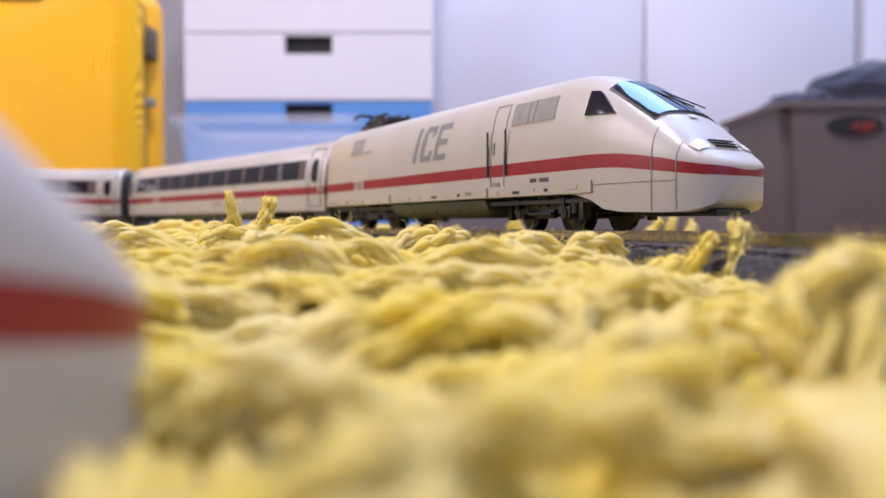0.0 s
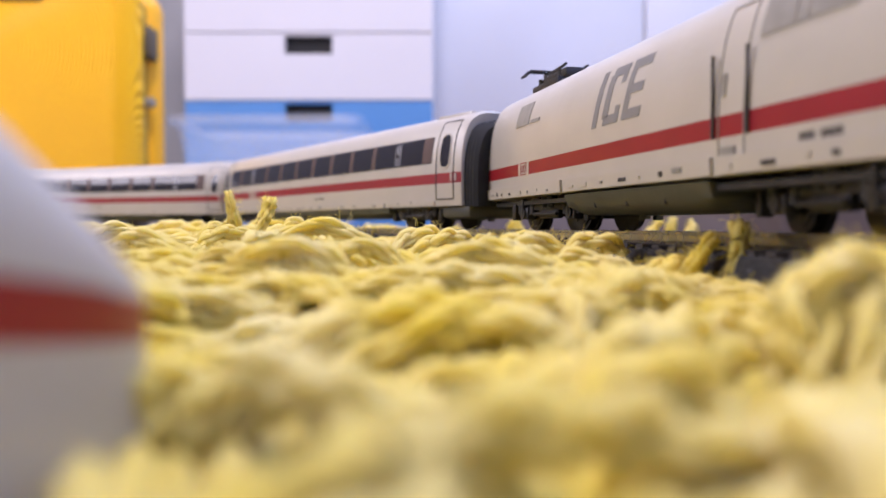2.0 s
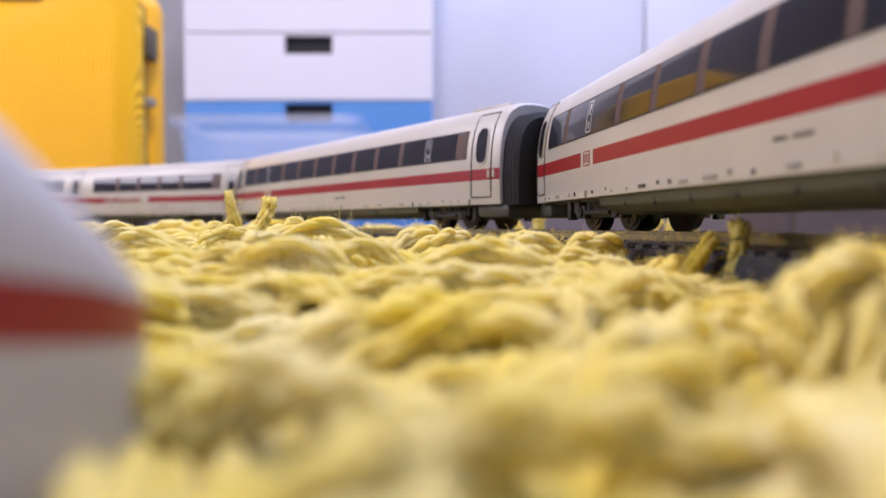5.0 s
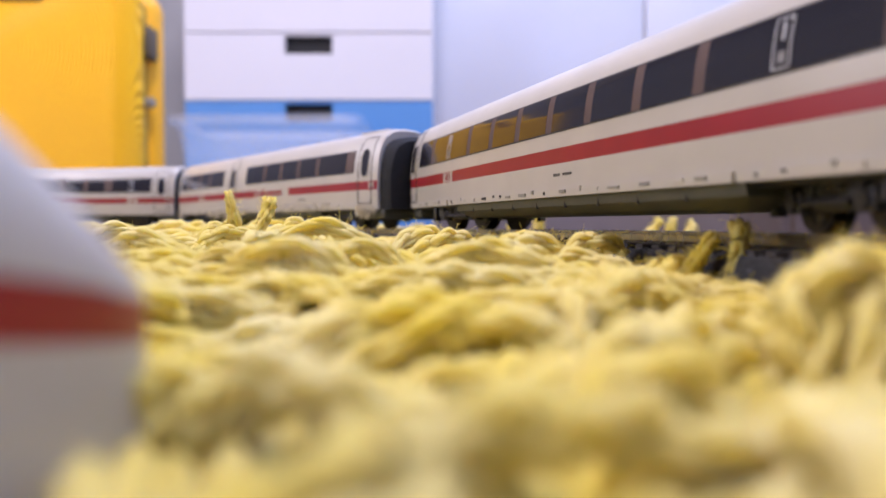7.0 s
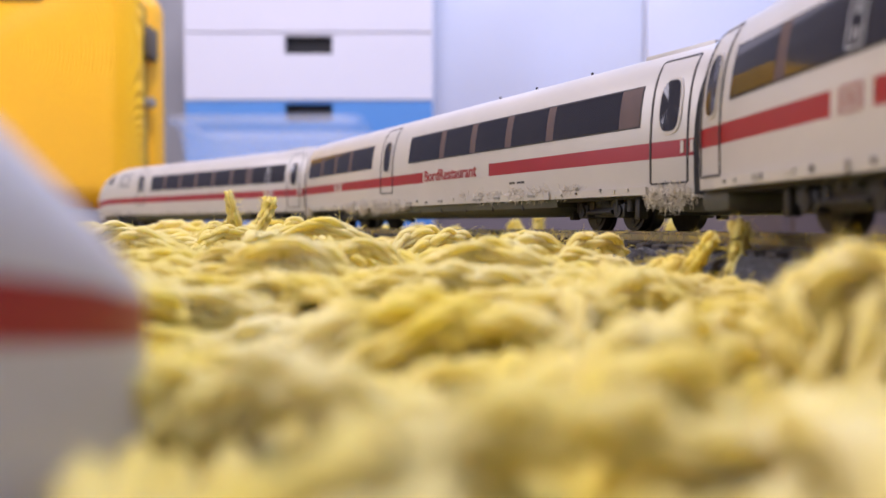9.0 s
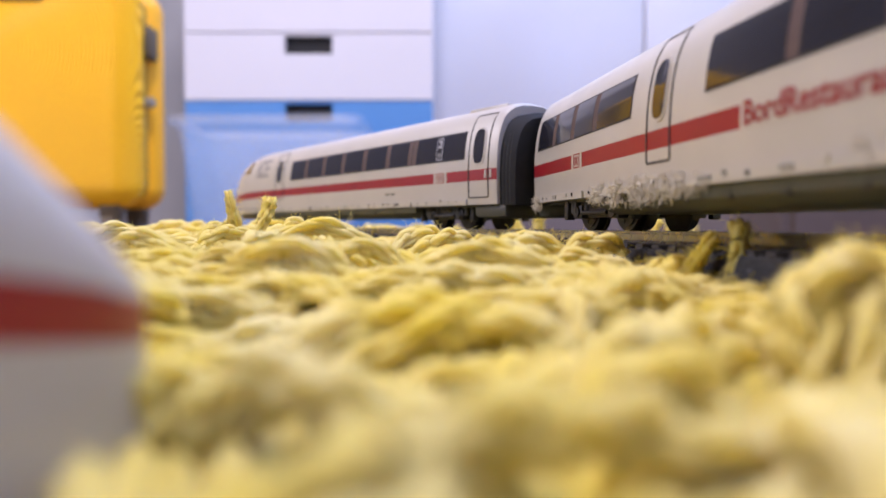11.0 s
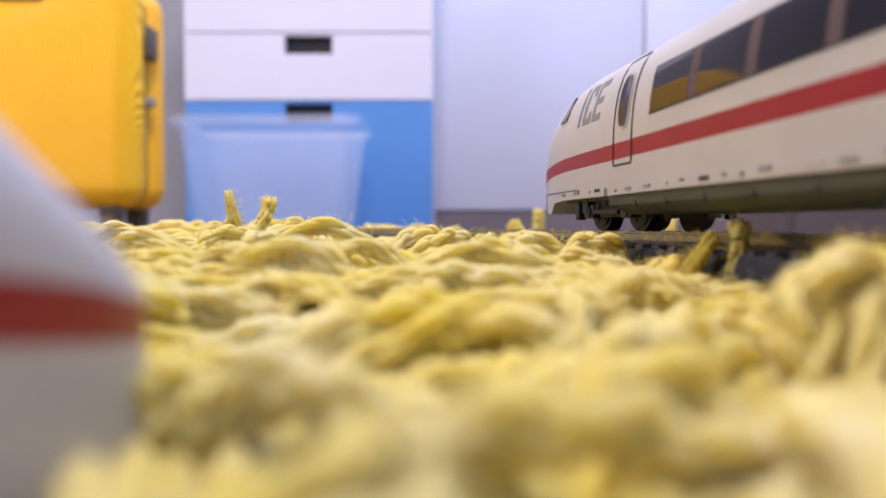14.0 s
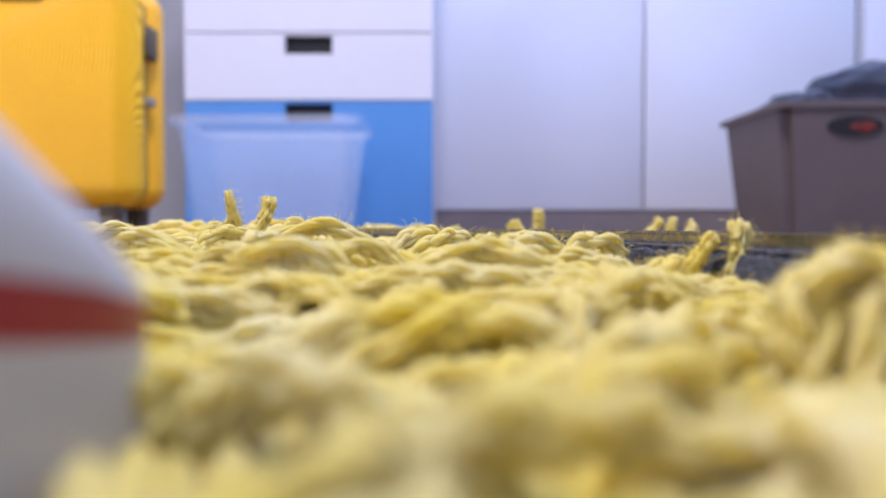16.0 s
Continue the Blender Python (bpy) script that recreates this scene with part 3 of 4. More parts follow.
def end_wall(car, sh, x, d):
    """Dark rubber hood round the gangway, ribbed, a little smaller than the car's section."""
    bm = bmesh.new()
    rings = []
    for k in range(9):
        xx = x + d * (0.0002 + 0.0009 * k)
        f = (0.89, 0.865)[k % 2] - (0.05 if k == 8 else 0)
        pts = [(s * w * f, 0.006 + (z - 0.006) * f) for s, sec in ((-1, sh.sec[::-1]), (1, sh.sec[1:])) for w, z in sec]
        rings.append([bm.verts.new((xx, y, z)) for y, z in pts])
    for a, b in zip(rings, rings[1:]):
        for j in range(len(a)):
            bm.faces.new((a[j], a[(j + 1) % len(a)], b[(j + 1) % len(a)], b[j]))
    bm.faces.new(rings[0])
    bm.faces.new(rings[-1])
    part("gangway_bellows", bm, RUBBER, car, "black ribbed gangway bellows")


def under_skirt(car, sh, x0, x1, w=0.0160, z=0.0042):
    bm = bmesh.new()
    pts = [(0.0168, 0.0098), (w, 0.0065), (w - 0.0022, z + 0.0006), (w - 0.004, z)]
    xs = [x0, x0 + 0.004] + [x0 + 0.004 + (x1 - x0 - 0.008) * i / 8 for i in range(1, 8)] + [x1 - 0.004, x1]
    rings = []
    for i, x in enumerate(xs):
        e = 0.0 if 0 < i < len(xs) - 1 else 0.004
        sec = [(-a, max(b, z + e * 0.6)) for a, b in pts] + [(a, max(b, z + e * 0.6)) for a, b in reversed(pts)]
        rings.append([bm.verts.new((x, y, zz)) for y, zz in sec])
    for a, b in zip(rings, rings[1:]):
        for j in range(len(a) - 1):
            bm.faces.new((a[j], a[j + 1], b[j + 1], b[j]))
        bm.faces.new((a[-1], a[0], b[0], b[-1]))
    bm.faces.new(rings[0])
    bm.faces.new(rings[-1])
    sk = part("underfloor_skirt", bm, SKIRT, car, "dark grey underfloor skirt")
    n = max(2, int((x1 - x0) / 0.016))
    for i in range(1, n):
        x = x0 + (x1 - x0) * i / n
        for s in (-1, 1):
            part("panel_joint", box_bm(x - 0.0002, x + 0.0002, *sorted((s * (w - 0.0005), s * (w + 0.0003))), 0.0060, 0.0088), LINE, sk)


def door_part(car, sh, x0, x1, side, z0=0.0115, z1=0.0405, win=(0.0233, 0.0353), plain=False):
    d = part("door", frame_lines(sh, x0, x1, z0, z1, side), LINE, car, "door outlined by a dark joint")
    cx, rx = (x0 + x1) / 2, (x1 - x0) * 0.27
    part("window_rim", sh.patch(oval(cx, sum(win) / 2, rx + 0.0007, (win[1] - win[0]) / 2 + 0.0007), side, 0.0003), BODY, d)
    part("door_window", sh.patch(oval(cx, sum(win) / 2, rx, (win[1] - win[0]) / 2), side, 0.00042), GLASS, d, "oval dark door window")
    return d


def window_band(car, sh, x0, x1, z0, z1, side, pillars, panel=None):
    fr = part("window_band", sh.band(x0 - 0.0004, x1 + 0.0004, z0 - 0.0004, z1 + 0.0004, side, 0.00012, 1, 12), LINE, car, "dark framed window band")
    xs = [x0] + sorted(pillars) + [x1]
    for a, b in zip(xs, xs[1:]):
        if panel is not None and abs(a - panel) < 1e-6:
            part("panel", sh.band(a, b, z0, z1, side, 0.00019, 1, 12), PILLAR, fr, "brown panel behind the window")
            continue
        part("pane", sh.band(a + (0.0 if a == x0 else 0.0017), b - (0.0 if b == x1 or b == panel else 0.0017), z0, z1, side, 0.00024, 1, 12), GLASS, fr)
    for a in xs[1:-1]:
        if a != panel:
            part("pillar", sh.band(a - 0.0017, a + 0.0017, z0, z1, side, 0.00019, 1, 12), PILLAR, fr)


def emblem(car, sh, x0, x1, side):
    z0, z1 = STRIPE0 - 0.0002, STRIPE1 + 0.0002
    a = part("emblem", sh.band(x0, x1, z0, z1, side, 0.0001, 1, 2), BODY, car, "small red outlined emblem")
    m = (x0 + x1) / 2
    part("emblem_border", frame_lines(sh, m - 0.0024, m + 0.0024, z0 + 0.0005, z1 - 0.0005, side, 0.0003, 0.0002), RED, a)
    for k in (-1, 1):
        c = m + k * 0.0010
        part("emblem_shape", frame_lines(sh, c - 0.0005, c + 0.0005, z0 + 0.0013, z1 - 0.0013, side, 0.0003, 0.0002), RED, a)


def grey_mark(car, sh, x0, z0, h, side):
    for k, bm in enumerate(mark_shapes(sh, x0, z0, h, side)):
        part("grey_mark", bm, GREY, car, "grey slanted fleet mark")


def lint(car):
    """Felted wool lint caught along the lower edge."""
    rng = random.Random(8)
    for x0, x1, z, thick, dense in ((0.020, 0.084, 0.0108, 0.0015, 800), (0.108, 0.1225, 0.0082, 0.0024, 900), (-0.080, -0.018, 0.0092, 0.0022, 2400), (-0.1355, -0.127, 0.0085, 0.0015, 500)):
        for side in (-1, 1):
            st = Strands()
            for k in range(dense):
                x = rng.uniform(x0, x1)
                if noise.noise(Vector((x * 160, side, thick))) < rng.uniform(-0.35, 0.25):
                    continue
                f = math.sin(math.pi * (x - x0) / (x1 - x0)) ** 0.5
                c = np.array((x, side * (0.0168 + rng.uniform(0, thick * 0.7) * f), z + rng.uniform(-1.2, 0.9) * thick * f))
                pts = [c]
                d = np.array((rng.gauss(0, 1), side * rng.uniform(-0.3, 0.8), rng.gauss(0, 1)))
                for i in range(4):
                    d = d + np.array((rng.gauss(0, 1), side * rng.gauss(0, 0.4), rng.gauss(0, 1)))
                    pts.append(pts[-1] + d / np.linalg.norm(d) * 0.00055)
                st.tube(pts, [0.00008] * 5, 3)
            ob = st.mesh("lint", LINT)
            ob.parent = car
            tagged(ob, "pale wool lint", kind="stuff")


def roof_ac(car, x0, x1, top):
    bm = bmesh.new()
    add_box(bm, x0, x1, -0.0088, 0.0088, top - 0.0045, top - 0.0002, 0.0006)
    part("roof_fairing", bm, BODY, car)


CAR_F, CAR_R = 0.1235, -0.1365


def coach(name, label, kind):
    car = tagged(empty(name), label, "model train", "cars of the model train")
    T = 0.0446
    ends = [(CAR_R, T - 0.001, 0.0088, 0.0164, STRIPE0, STRIPE1), (CAR_R + 0.002, T, 0.0088, 0.0172, STRIPE0, STRIPE1),
            (CAR_F - 0.002, T, 0.0088, 0.0172, STRIPE0, STRIPE1), (CAR_F, T - 0.001, 0.0088, 0.0164, STRIPE0, STRIPE1)]
    xs = [CAR_R, CAR_R + 0.002, -0.05, 0.05, CAR_F - 0.002, CAR_F]
    if kind == "driving":
        nose = [(-0.1497, 0.0150, 0.0110, 0.003, 0.0112, 0.0128), (-0.1489, 0.0182, 0.0096, 0.0075, 0.0120, 0.0146), (-0.1467, 0.0236, 0.0088, 0.0115, 0.0130, 0.0163), (-0.142, 0.0305, 0.0073, 0.0144, 0.0143, 0.0180),
                (-0.134, 0.0372, 0.0053, 0.0162, 0.0157, 0.0195), (-0.128, 0.0402, 0.0050, 0.0167, 0.0162, 0.0200), (-0.124, 0.0416, 0.0084, 0.0169, 0.0166, 0.0204), (-0.112, 0.0436, 0.0088, 0.0172, 0.0171, 0.0210), (-0.10, T, 0.0088, 0.0172, STRIPE0, STRIPE1)]
        ends = nose + ends[2:]
        xs = [n[0] for n in nose] + [-0.05, 0.05, CAR_F - 0.002, CAR_F]
    sh = Shell(T, ends)
    part("body", sh.mesh(xs), [BODY, RED], car, "ivory car body with a red stripe")
    end_wall(car, sh, CAR_F, 1)
    if kind != "driving":
        end_wall(car, sh, CAR_R, -1)
    zw0, zw1 = 0.0255, 0.0350
    for side in (-1, 1):
        door_part(car, sh, 0.1087, 0.1195, side)
        for k in (0.1178, 0.1206):
            part("class_mark", sh.band(k, k + 0.0009, STRIPE0 + 0.0008, STRIPE1 - 0.0004, side, 0.00025, 1, 1), BODY, car)
        if kind == "first":
            window_band(car, sh, -0.1210, 0.1050, zw0, zw1, side, [0.0600 - 0.0204 * k for k in range(9) if k not in (7,)] + [0.0987], 0.0987)
            door_part(car, sh, -0.1335, -0.1252, side)
            emblem(car, sh, -0.0884, -0.0788, side)
        if kind == "restaurant":
            window_band(car, sh, -0.0174, 0.1045, zw0, zw1, side, [0.0080, 0.0285, 0.0490, 0.0695, 0.0975], 0.0975)
            window_band(car, sh, -0.1300, -0.0523, zw0 + 0.0003, zw1, side, [-0.112, -0.094, -0.076])
            door_part(car, sh, -0.0425, -0.0318, side, 0.0147)
            emblem(car, sh, -0.0940, -0.0854, side)
            part("text_field", sh.band(-0.0055, 0.0386, STRIPE0 - 0.0002, STRIPE1 + 0.0002, side, 0.0001, 1, 2), BODY, car)
            lettering(sh, "BordRestaurant", -0.0045 if side < 0 else 0.0376, STRIPE0 + 0.0004, 0.0056, RED, car, side, bold=0.00008)
        if kind == "driving":
            window_band(car, sh, -0.0497, 0.1055, zw0, zw1, side, [-0.0305, -0.0100, 0.0105, 0.0310, 0.0515, 0.0690, 0.0720], 0.0995)
            door_part(car, sh, -0.0707, -0.0597, side, 0.0160, 0.0405, (0.0246, 0.0366))
            grey_mark(car, sh, -0.1012 if side < 0 else -0.0780, 0.0288, 0.0102, side)
            part("side_window", sh.patch([(-0.1205, 0.0325), (-0.1125, 0.0325), (-0.1110, 0.0390), (-0.1140, 0.0390)], side, 0.0006, 0.001), GLASS, car)
            emblem(car, sh, 0.0864, 0.0948, side)
            part("panel_joint", sh.band(-0.1475, -0.1000, 0.0112, 0.01142, side, 0.0002, 10, 1), LINE, car)
            part("panel_joint", sh.band(-0.1365, -0.13625, 0.0052, 0.0112, side, 0.0002, 1, 4), LINE, car)
        if kind in ("first", "driving"):
            for xa in ((0.0785, -0.0850) if kind == "first" else (0.0881,)):
                tag = part("class_label", frame_lines(sh, xa, xa + 0.0034, 0.0262, 0.0340, side, 0.0002, 0.0003), LETTER, car, "small white class sign")
                lettering(sh, "1" if kind == "first" else "2", xa + 0.0008 if side < 0 else xa + 0.0026, 0.0306, 0.0040, LETTER, tag, side, "numeral", off=0.0003)
                part("pictogram", sh.band(xa + 0.0009, xa + 0.0026, 0.0270, 0.0288, side, 0.0003, 1, 1), GREY, tag)
        part("printed_number", bars_word(sh, 0.002 if kind == "first" else 0.050, 0.012 if kind == "first" else 0.058, 0.0140, 0.0147, side), LINE, car)
        valance(sh, car, [(-0.082, 0.0700), (0.0715, 0.1075), (-0.126, -0.084)] if kind != "driving" else [(-0.072, 0.0700), (0.0715, 0.1075), (-0.116, -0.076)], side)
    roof_ac(car, 0.098, 0.120, T)
    under_skirt(car, sh, -0.076, 0.072)
    part("end_skirt", box_bm(0.1085, CAR_F + 0.003, -0.0150, 0.0150, 0.0040, 0.0098, 0.002), SKIRT, car)
    if kind != "driving":
        part("end_skirt", box_bm(CAR_R - 0.003, -0.1265, -0.0150, 0.0150, 0.0040, 0.0098, 0.002), SKIRT, car)
    part("floor_pan", box_bm(CAR_R + (0.02 if kind == "driving" else 0.004), CAR_F - 0.004, -0.0150, 0.0150, 0.0080, 0.0092), BLACK, car)
    if kind == "restaurant":
        for x in (0.020, 0.041, 0.068, 0.095):
            bm = bmesh.new()
            add_cyl(bm, (x, 0.0, T + 0.0008), (0, 0, 1), 0.0004, 0.0024, 8)
            part("roof_antenna", bm, BLACK, car)
        lint(car)
    add_bogie(car, 0.0887)
    add_bogie(car, -0.0905)
    return car


LETTER = material("white_print", (0.62, 0.62, 0.62), 0.5)
PC_R = -0.1025


def power_car(name, label, joints=MIDGREY):
    car = tagged(empty(name), label, "model train", "cars of the model train")
    T = 0.0468
    ends = [(PC_R, T - 0.001, 0.0100, 0.0164, STRIPE0, STRIPE1), (PC_R + 0.002, T, 0.0105, 0.0172, STRIPE0, STRIPE1), (0.058, T, 0.0105, 0.0172, STRIPE0, STRIPE1),
            (0.072, 0.0464, 0.0105, 0.0172, STRIPE0, STRIPE1), (0.079, 0.0452, 0.0102, 0.01715, STRIPE0, STRIPE1), (0.0850, 0.0432, 0.0086, 0.0171, 0.0172, 0.0211), (0.090, 0.0407, 0.0060, 0.0170, 0.0171, 0.0209),
            (0.096, 0.0368, 0.0051, 0.0168, 0.0168, 0.0205), (0.102, 0.0328, 0.0050, 0.0163, 0.0161, 0.0197), (0.1062, 0.0298, 0.0049, 0.0158, 0.0155, 0.0190), (0.110, 0.0266, 0.0048, 0.0151, 0.0150, 0.0183),
            (0.1135, 0.0235, 0.0049, 0.0141, 0.0145, 0.0174), (0.1160, 0.0214, 0.0052, 0.0130, 0.0142, 0.0169), (0.1182, 0.0198, 0.0058, 0.0116, 0.0139, 0.0165), (0.1202, 0.0185, 0.0067, 0.0098, 0.0138, 0.0162),
            (0.1217, 0.0175, 0.0080, 0.0076, 0.0137, 0.0159), (0.1226, 0.0167, 0.0097, 0.0050, 0.0136, 0.0156), (0.1229, 0.0161, 0.0112, 0.0026, 0.0136, 0.0152)]
    sh = Shell(T, ends)
    part("body", sh.mesh([e[0] for e in ends[:2]] + [-0.06, 0.0] + [e[0] for e in ends[2:]]), [BODY, RED], car, "ivory body with a red stripe and sloping nose")
    end_wall(car, sh, PC_R, -1)
    # windscreen: a patch of the sloping top

    def top_patch(x0, x1, w0, w1, off, n=10, m=8):
        bm = bmesh.new()
        g = []
        for i in range(n + 1):
            x = x0 + (x1 - x0) * i / n
            row = []
            for j in range(m + 1):
                f = -1 + 2 * j / m
                w = (w0 + (w1 - w0) * i / n) * f
                zb = float(np.interp(abs(w), sh.sw[:10], sh.sz[:10]))
                p = sh.point(x, abs(w), zb, 1 if w > 0 else -1)
                row.append(bm.verts.new(p + Vector((0.55, 0, 0.83)) * off))
            g.append(row)
        for i in range(n):
            for j in range(m):
                bm.faces.new((g[i][j], g[i + 1][j], g[i + 1][j + 1], g[i][j + 1]))
        return bm
    part("windscreen_frame", top_patch(0.0868, 0.1044, 0.0120, 0.0136, 0.0003), LINE, car)
    part("windscreen", top_patch(0.0875, 0.1037, 0.0113, 0.0129, 0.0006), SCREEN, car, "dark sloping windscreen reflecting light")
    wip = bmesh.new()
    for a in (-0.2, 0.35):
        add_cyl(wip, (0.0985, 0.002 + 0.008 * a, 0.0362), (0.75, 0.45, -0.42), 0.0002, 0.013, 6)
    part("wiper", wip, BLACK, car)
    for s in (-1, 1):
        bm = bmesh.new()
        g = []
        for i in range(5):
            x = 0.1140 + 0.0026 * i / 4
            g.append([bm.verts.new(sh.point(x, w, float(np.interp(w, sh.sw[:10], sh.sz[:10])), s) + Vector((0.5, 0, 0.8)) * 0.0004) for w in np.linspace(0.0086, 0.0146, 5)])
        for i in range(4):
            for j in range(4):
                bm.faces.new((g[i][j], g[i + 1][j], g[i + 1][j + 1], g[i][j + 1]))
        part("headlight", bm, LENS, car, "pale trapezoid headlight")
    gr = part("nose_grille", top_patch(0.1138, 0.1172, 0.0078, 0.0080, 0.00015, 4, 4), BODY, car)
    for i in range(3):
        for k in range(-2, 3):
            bm = bmesh.new()
            x = 0.1144 + i * 0.0010
            p = sh.point(x, abs(k) * 0.0024, float(np.interp(abs(k) * 0.0024, sh.sw[:10], sh.sz[:10])), 1 if k > 0 else -1)
            add_box(bm, -0.00028, 0.00028, -0.00085, 0.00085, 0, 0.0003, 0, Matrix.Translation(p + Vector((0.0003, 0, 0.0002))))
            part("grille_slot", bm, HOLE_DARK, gr)
    part("top_light", top_patch(0.1052, 0.1066, 0.0016, 0.0016, 0.0005, 2, 2), LENS, car)
    for side in (-1, 1):
        part("side_window", sh.patch([(0.0821, 0.0322), (0.0850, 0.0321), (0.0900, 0.0319), (0.0930, 0.0318), (0.0900, 0.0348), (0.0866, 0.0380), (0.0850, 0.0390), (0.0821, 0.0393)], side, 0.0006, 0.001), GLASS, car, "triangular dark cab window")
        for a, b in ((0.0479, 0.0560), (0.0563, 0.0590), (0.0593, 0.0689)):
            part("side_grille", sh.band(a, b, 0.0330, 0.0401, side, 0.0002), MIDGREY, car, "grey ventilation grille")
        d = part("door", frame_lines(sh, 0.0380, 0.0451, 0.0135, 0.0405, side, 0.0002), MIDGREY, car, "cab door with hand rails")
        for x in (0.0365, 0.0464):
            bm = bmesh.new()
            p = sh.at(x, 0.0247, side, 0.0005)
            add_cyl(bm, p, (0, 0, 1), 0.00035, 0.0150, 8)
            part("hand_rail", bm, LINE, d)
        part("door_handle", sh.band(0.0388, 0.0398, 0.0245, 0.0285, side, 0.0004, 1, 1), MIDGREY, d)
        part("step", sh.band(0.0388, 0.0428, 0.0138, 0.0154, side, 0.0004, 1, 1), MIDGREY, d)
        grey_mark(car, sh, -0.0156 if side < 0 else 0.0140, 0.0255, 0.0134, side)
        part("vent", sh.band(-0.0743, -0.0625, 0.0330, 0.0402, side, 0.0002), MIDGREY, car)
        part("vent", sh.band(-0.0610, -0.0535, 0.0330, 0.0340, side, 0.0002, 1, 1), MIDGREY, car)
        emblem(car, sh, -0.0687, -0.0597, side)
        part("printed_number", bars_word(sh, 0.0587, 0.0677, 0.0145, 0.0158, side), LINE, car)
        if joints:
            for x in (0.1062,):
                part("panel_joint", sh.band(x, x + 0.0002, 0.0052, 0.0290, side, 0.0002, 1, 14), joints, car)
            part("panel_joint", sh.band(0.0870, 0.1128, 0.0126, 0.01285, side, 0.0002, 8, 1), joints, car)
            part("panel_joint", sh.band(0.1128, 0.1130, 0.0052, 0.0250, side, 0.0002, 1, 14), joints, car)
        valance(sh, car, [(-0.100, -0.034), (-0.032, 0.036), (0.038, 0.086)], side, 0.0090, 0.0130)
    under_skirt(car, sh, -0.033, 0.034, 0.0155)
    part("floor_pan", box_bm(PC_R + 0.004, 0.104, -0.0150, 0.0150, 0.0080, 0.0092), BLACK, car)
    part("coupling_well", box_bm(0.095, 0.1190, -0.0065, 0.0065, 0.0040, 0.0056, 0.0005), BLACK, car)
    # roof current collector
    pan = bmesh.new()
    X = -0.070
    add_box(pan, X - 0.011, X + 0.011, -0.008, 0.008, T - 0.0012, T + 0.0010, 0.0004)
    add_box(pan, X - 0.006, X + 0.013, -0.0062, 0.0062, T + 0.0005, T + 0.0036, 0.0008)
    for y in (-0.0055, 0.0055):
        add_cyl(pan, (X + 0.001, y, T + 0.0036), (1, 0, 0.10), 0.00045, 0.021, 8)
        add_cyl(pan, (X - 0.002, y * 0.7, T + 0.0052), (1, 0, 0.03), 0.00035, 0.018, 8)
        add_cyl(pan, (X - 0.006, y, T + 0.0030), (0.5, 0, 1), 0.0004, 0.005, 8)
    for x in (X - 0.0105, X - 0.0080):
        add_cyl(pan, (x, 0, T + 0.0060), (0, 1, 0), 0.00045, 0.019, 8)
        for s in (-1, 1):
            add_cyl(pan, (x, s * 0.0108, T + 0.0050), (0, s * 0.75, -0.65), 0.00045, 0.0034, 8)
    for x in (X - 0.008, X + 0.008):
        for y in (-0.006, 0.006):
            add_cyl(pan, (x, y, T + 0.0016), (0, 0, 1), 0.0009, 0.0032, 10)
    part("pantograph", pan, BLACK, car, "folded black pantograph")
    add_bogie(car, 0.0608, 0.0133)
    add_bogie(car, -0.0600, 0.0133)
    return car


SCREEN = material("windscreen_glass", (0.01, 0.014, 0.02), 0.04, second=(0.012, 0.016, 0.022), scale=40, coat=0.6)
TRAIN = [(power_car("power_car", "ivory model power car with red stripe and black pantograph"), 0.0619, 0.1323),
         (coach("first_class_car", "ivory model coach with dark windows marked 1", "first"), 0.2699, 0.1888),
         (coach("first_class_car", "ivory model coach coupled behind another alike", "first"), 0.5441, 0.1888),
         (coach("restaurant_car", "ivory model restaurant coach with wool lint on its skirt", "restaurant"), 0.8183, 0.1888),
         (coach("driving_trailer", "ivory model driving trailer with a sloping cab end", "driving"), 1.0925, 0.1888)]
parked = power_car("parked_power_car", "ivory model power car parked on the rug, nose close by", None)
parked.matrix_basis = pose(-0.0306 - 0.1229 * math.cos(radians(71)), 0.0610 - 0.1229 * math.sin(radians(71)), -0.0204, 0, 0, 71)

# ---- the rug ----
def rug_height(x, y):
    """The pile's rolling top, without the single strands."""
    n = noise.noise(Vector((x * 16, y * 16, 3.1))) * 0.0045 + noise.noise(Vector((x * 45, y * 45, 7.7))) * 0.0030
    return -0.0105 + n - 0.0025 * max(0.0, min(1.0, x / 0.06)) + 0.002 * max(0.0, min(1.0, -x / 0.08))


def near_track(x, y):
    d = 9.0
    for s, px, py in TRACK_DOTS:
        d = min(d, (px - x) ** 2 + (py - y) ** 2)
    return math.sqrt(d)


TRACK_DOTS = [(s, *along(s)[:2]) for s in [i * LOOP / 260 for i in range(260)]]


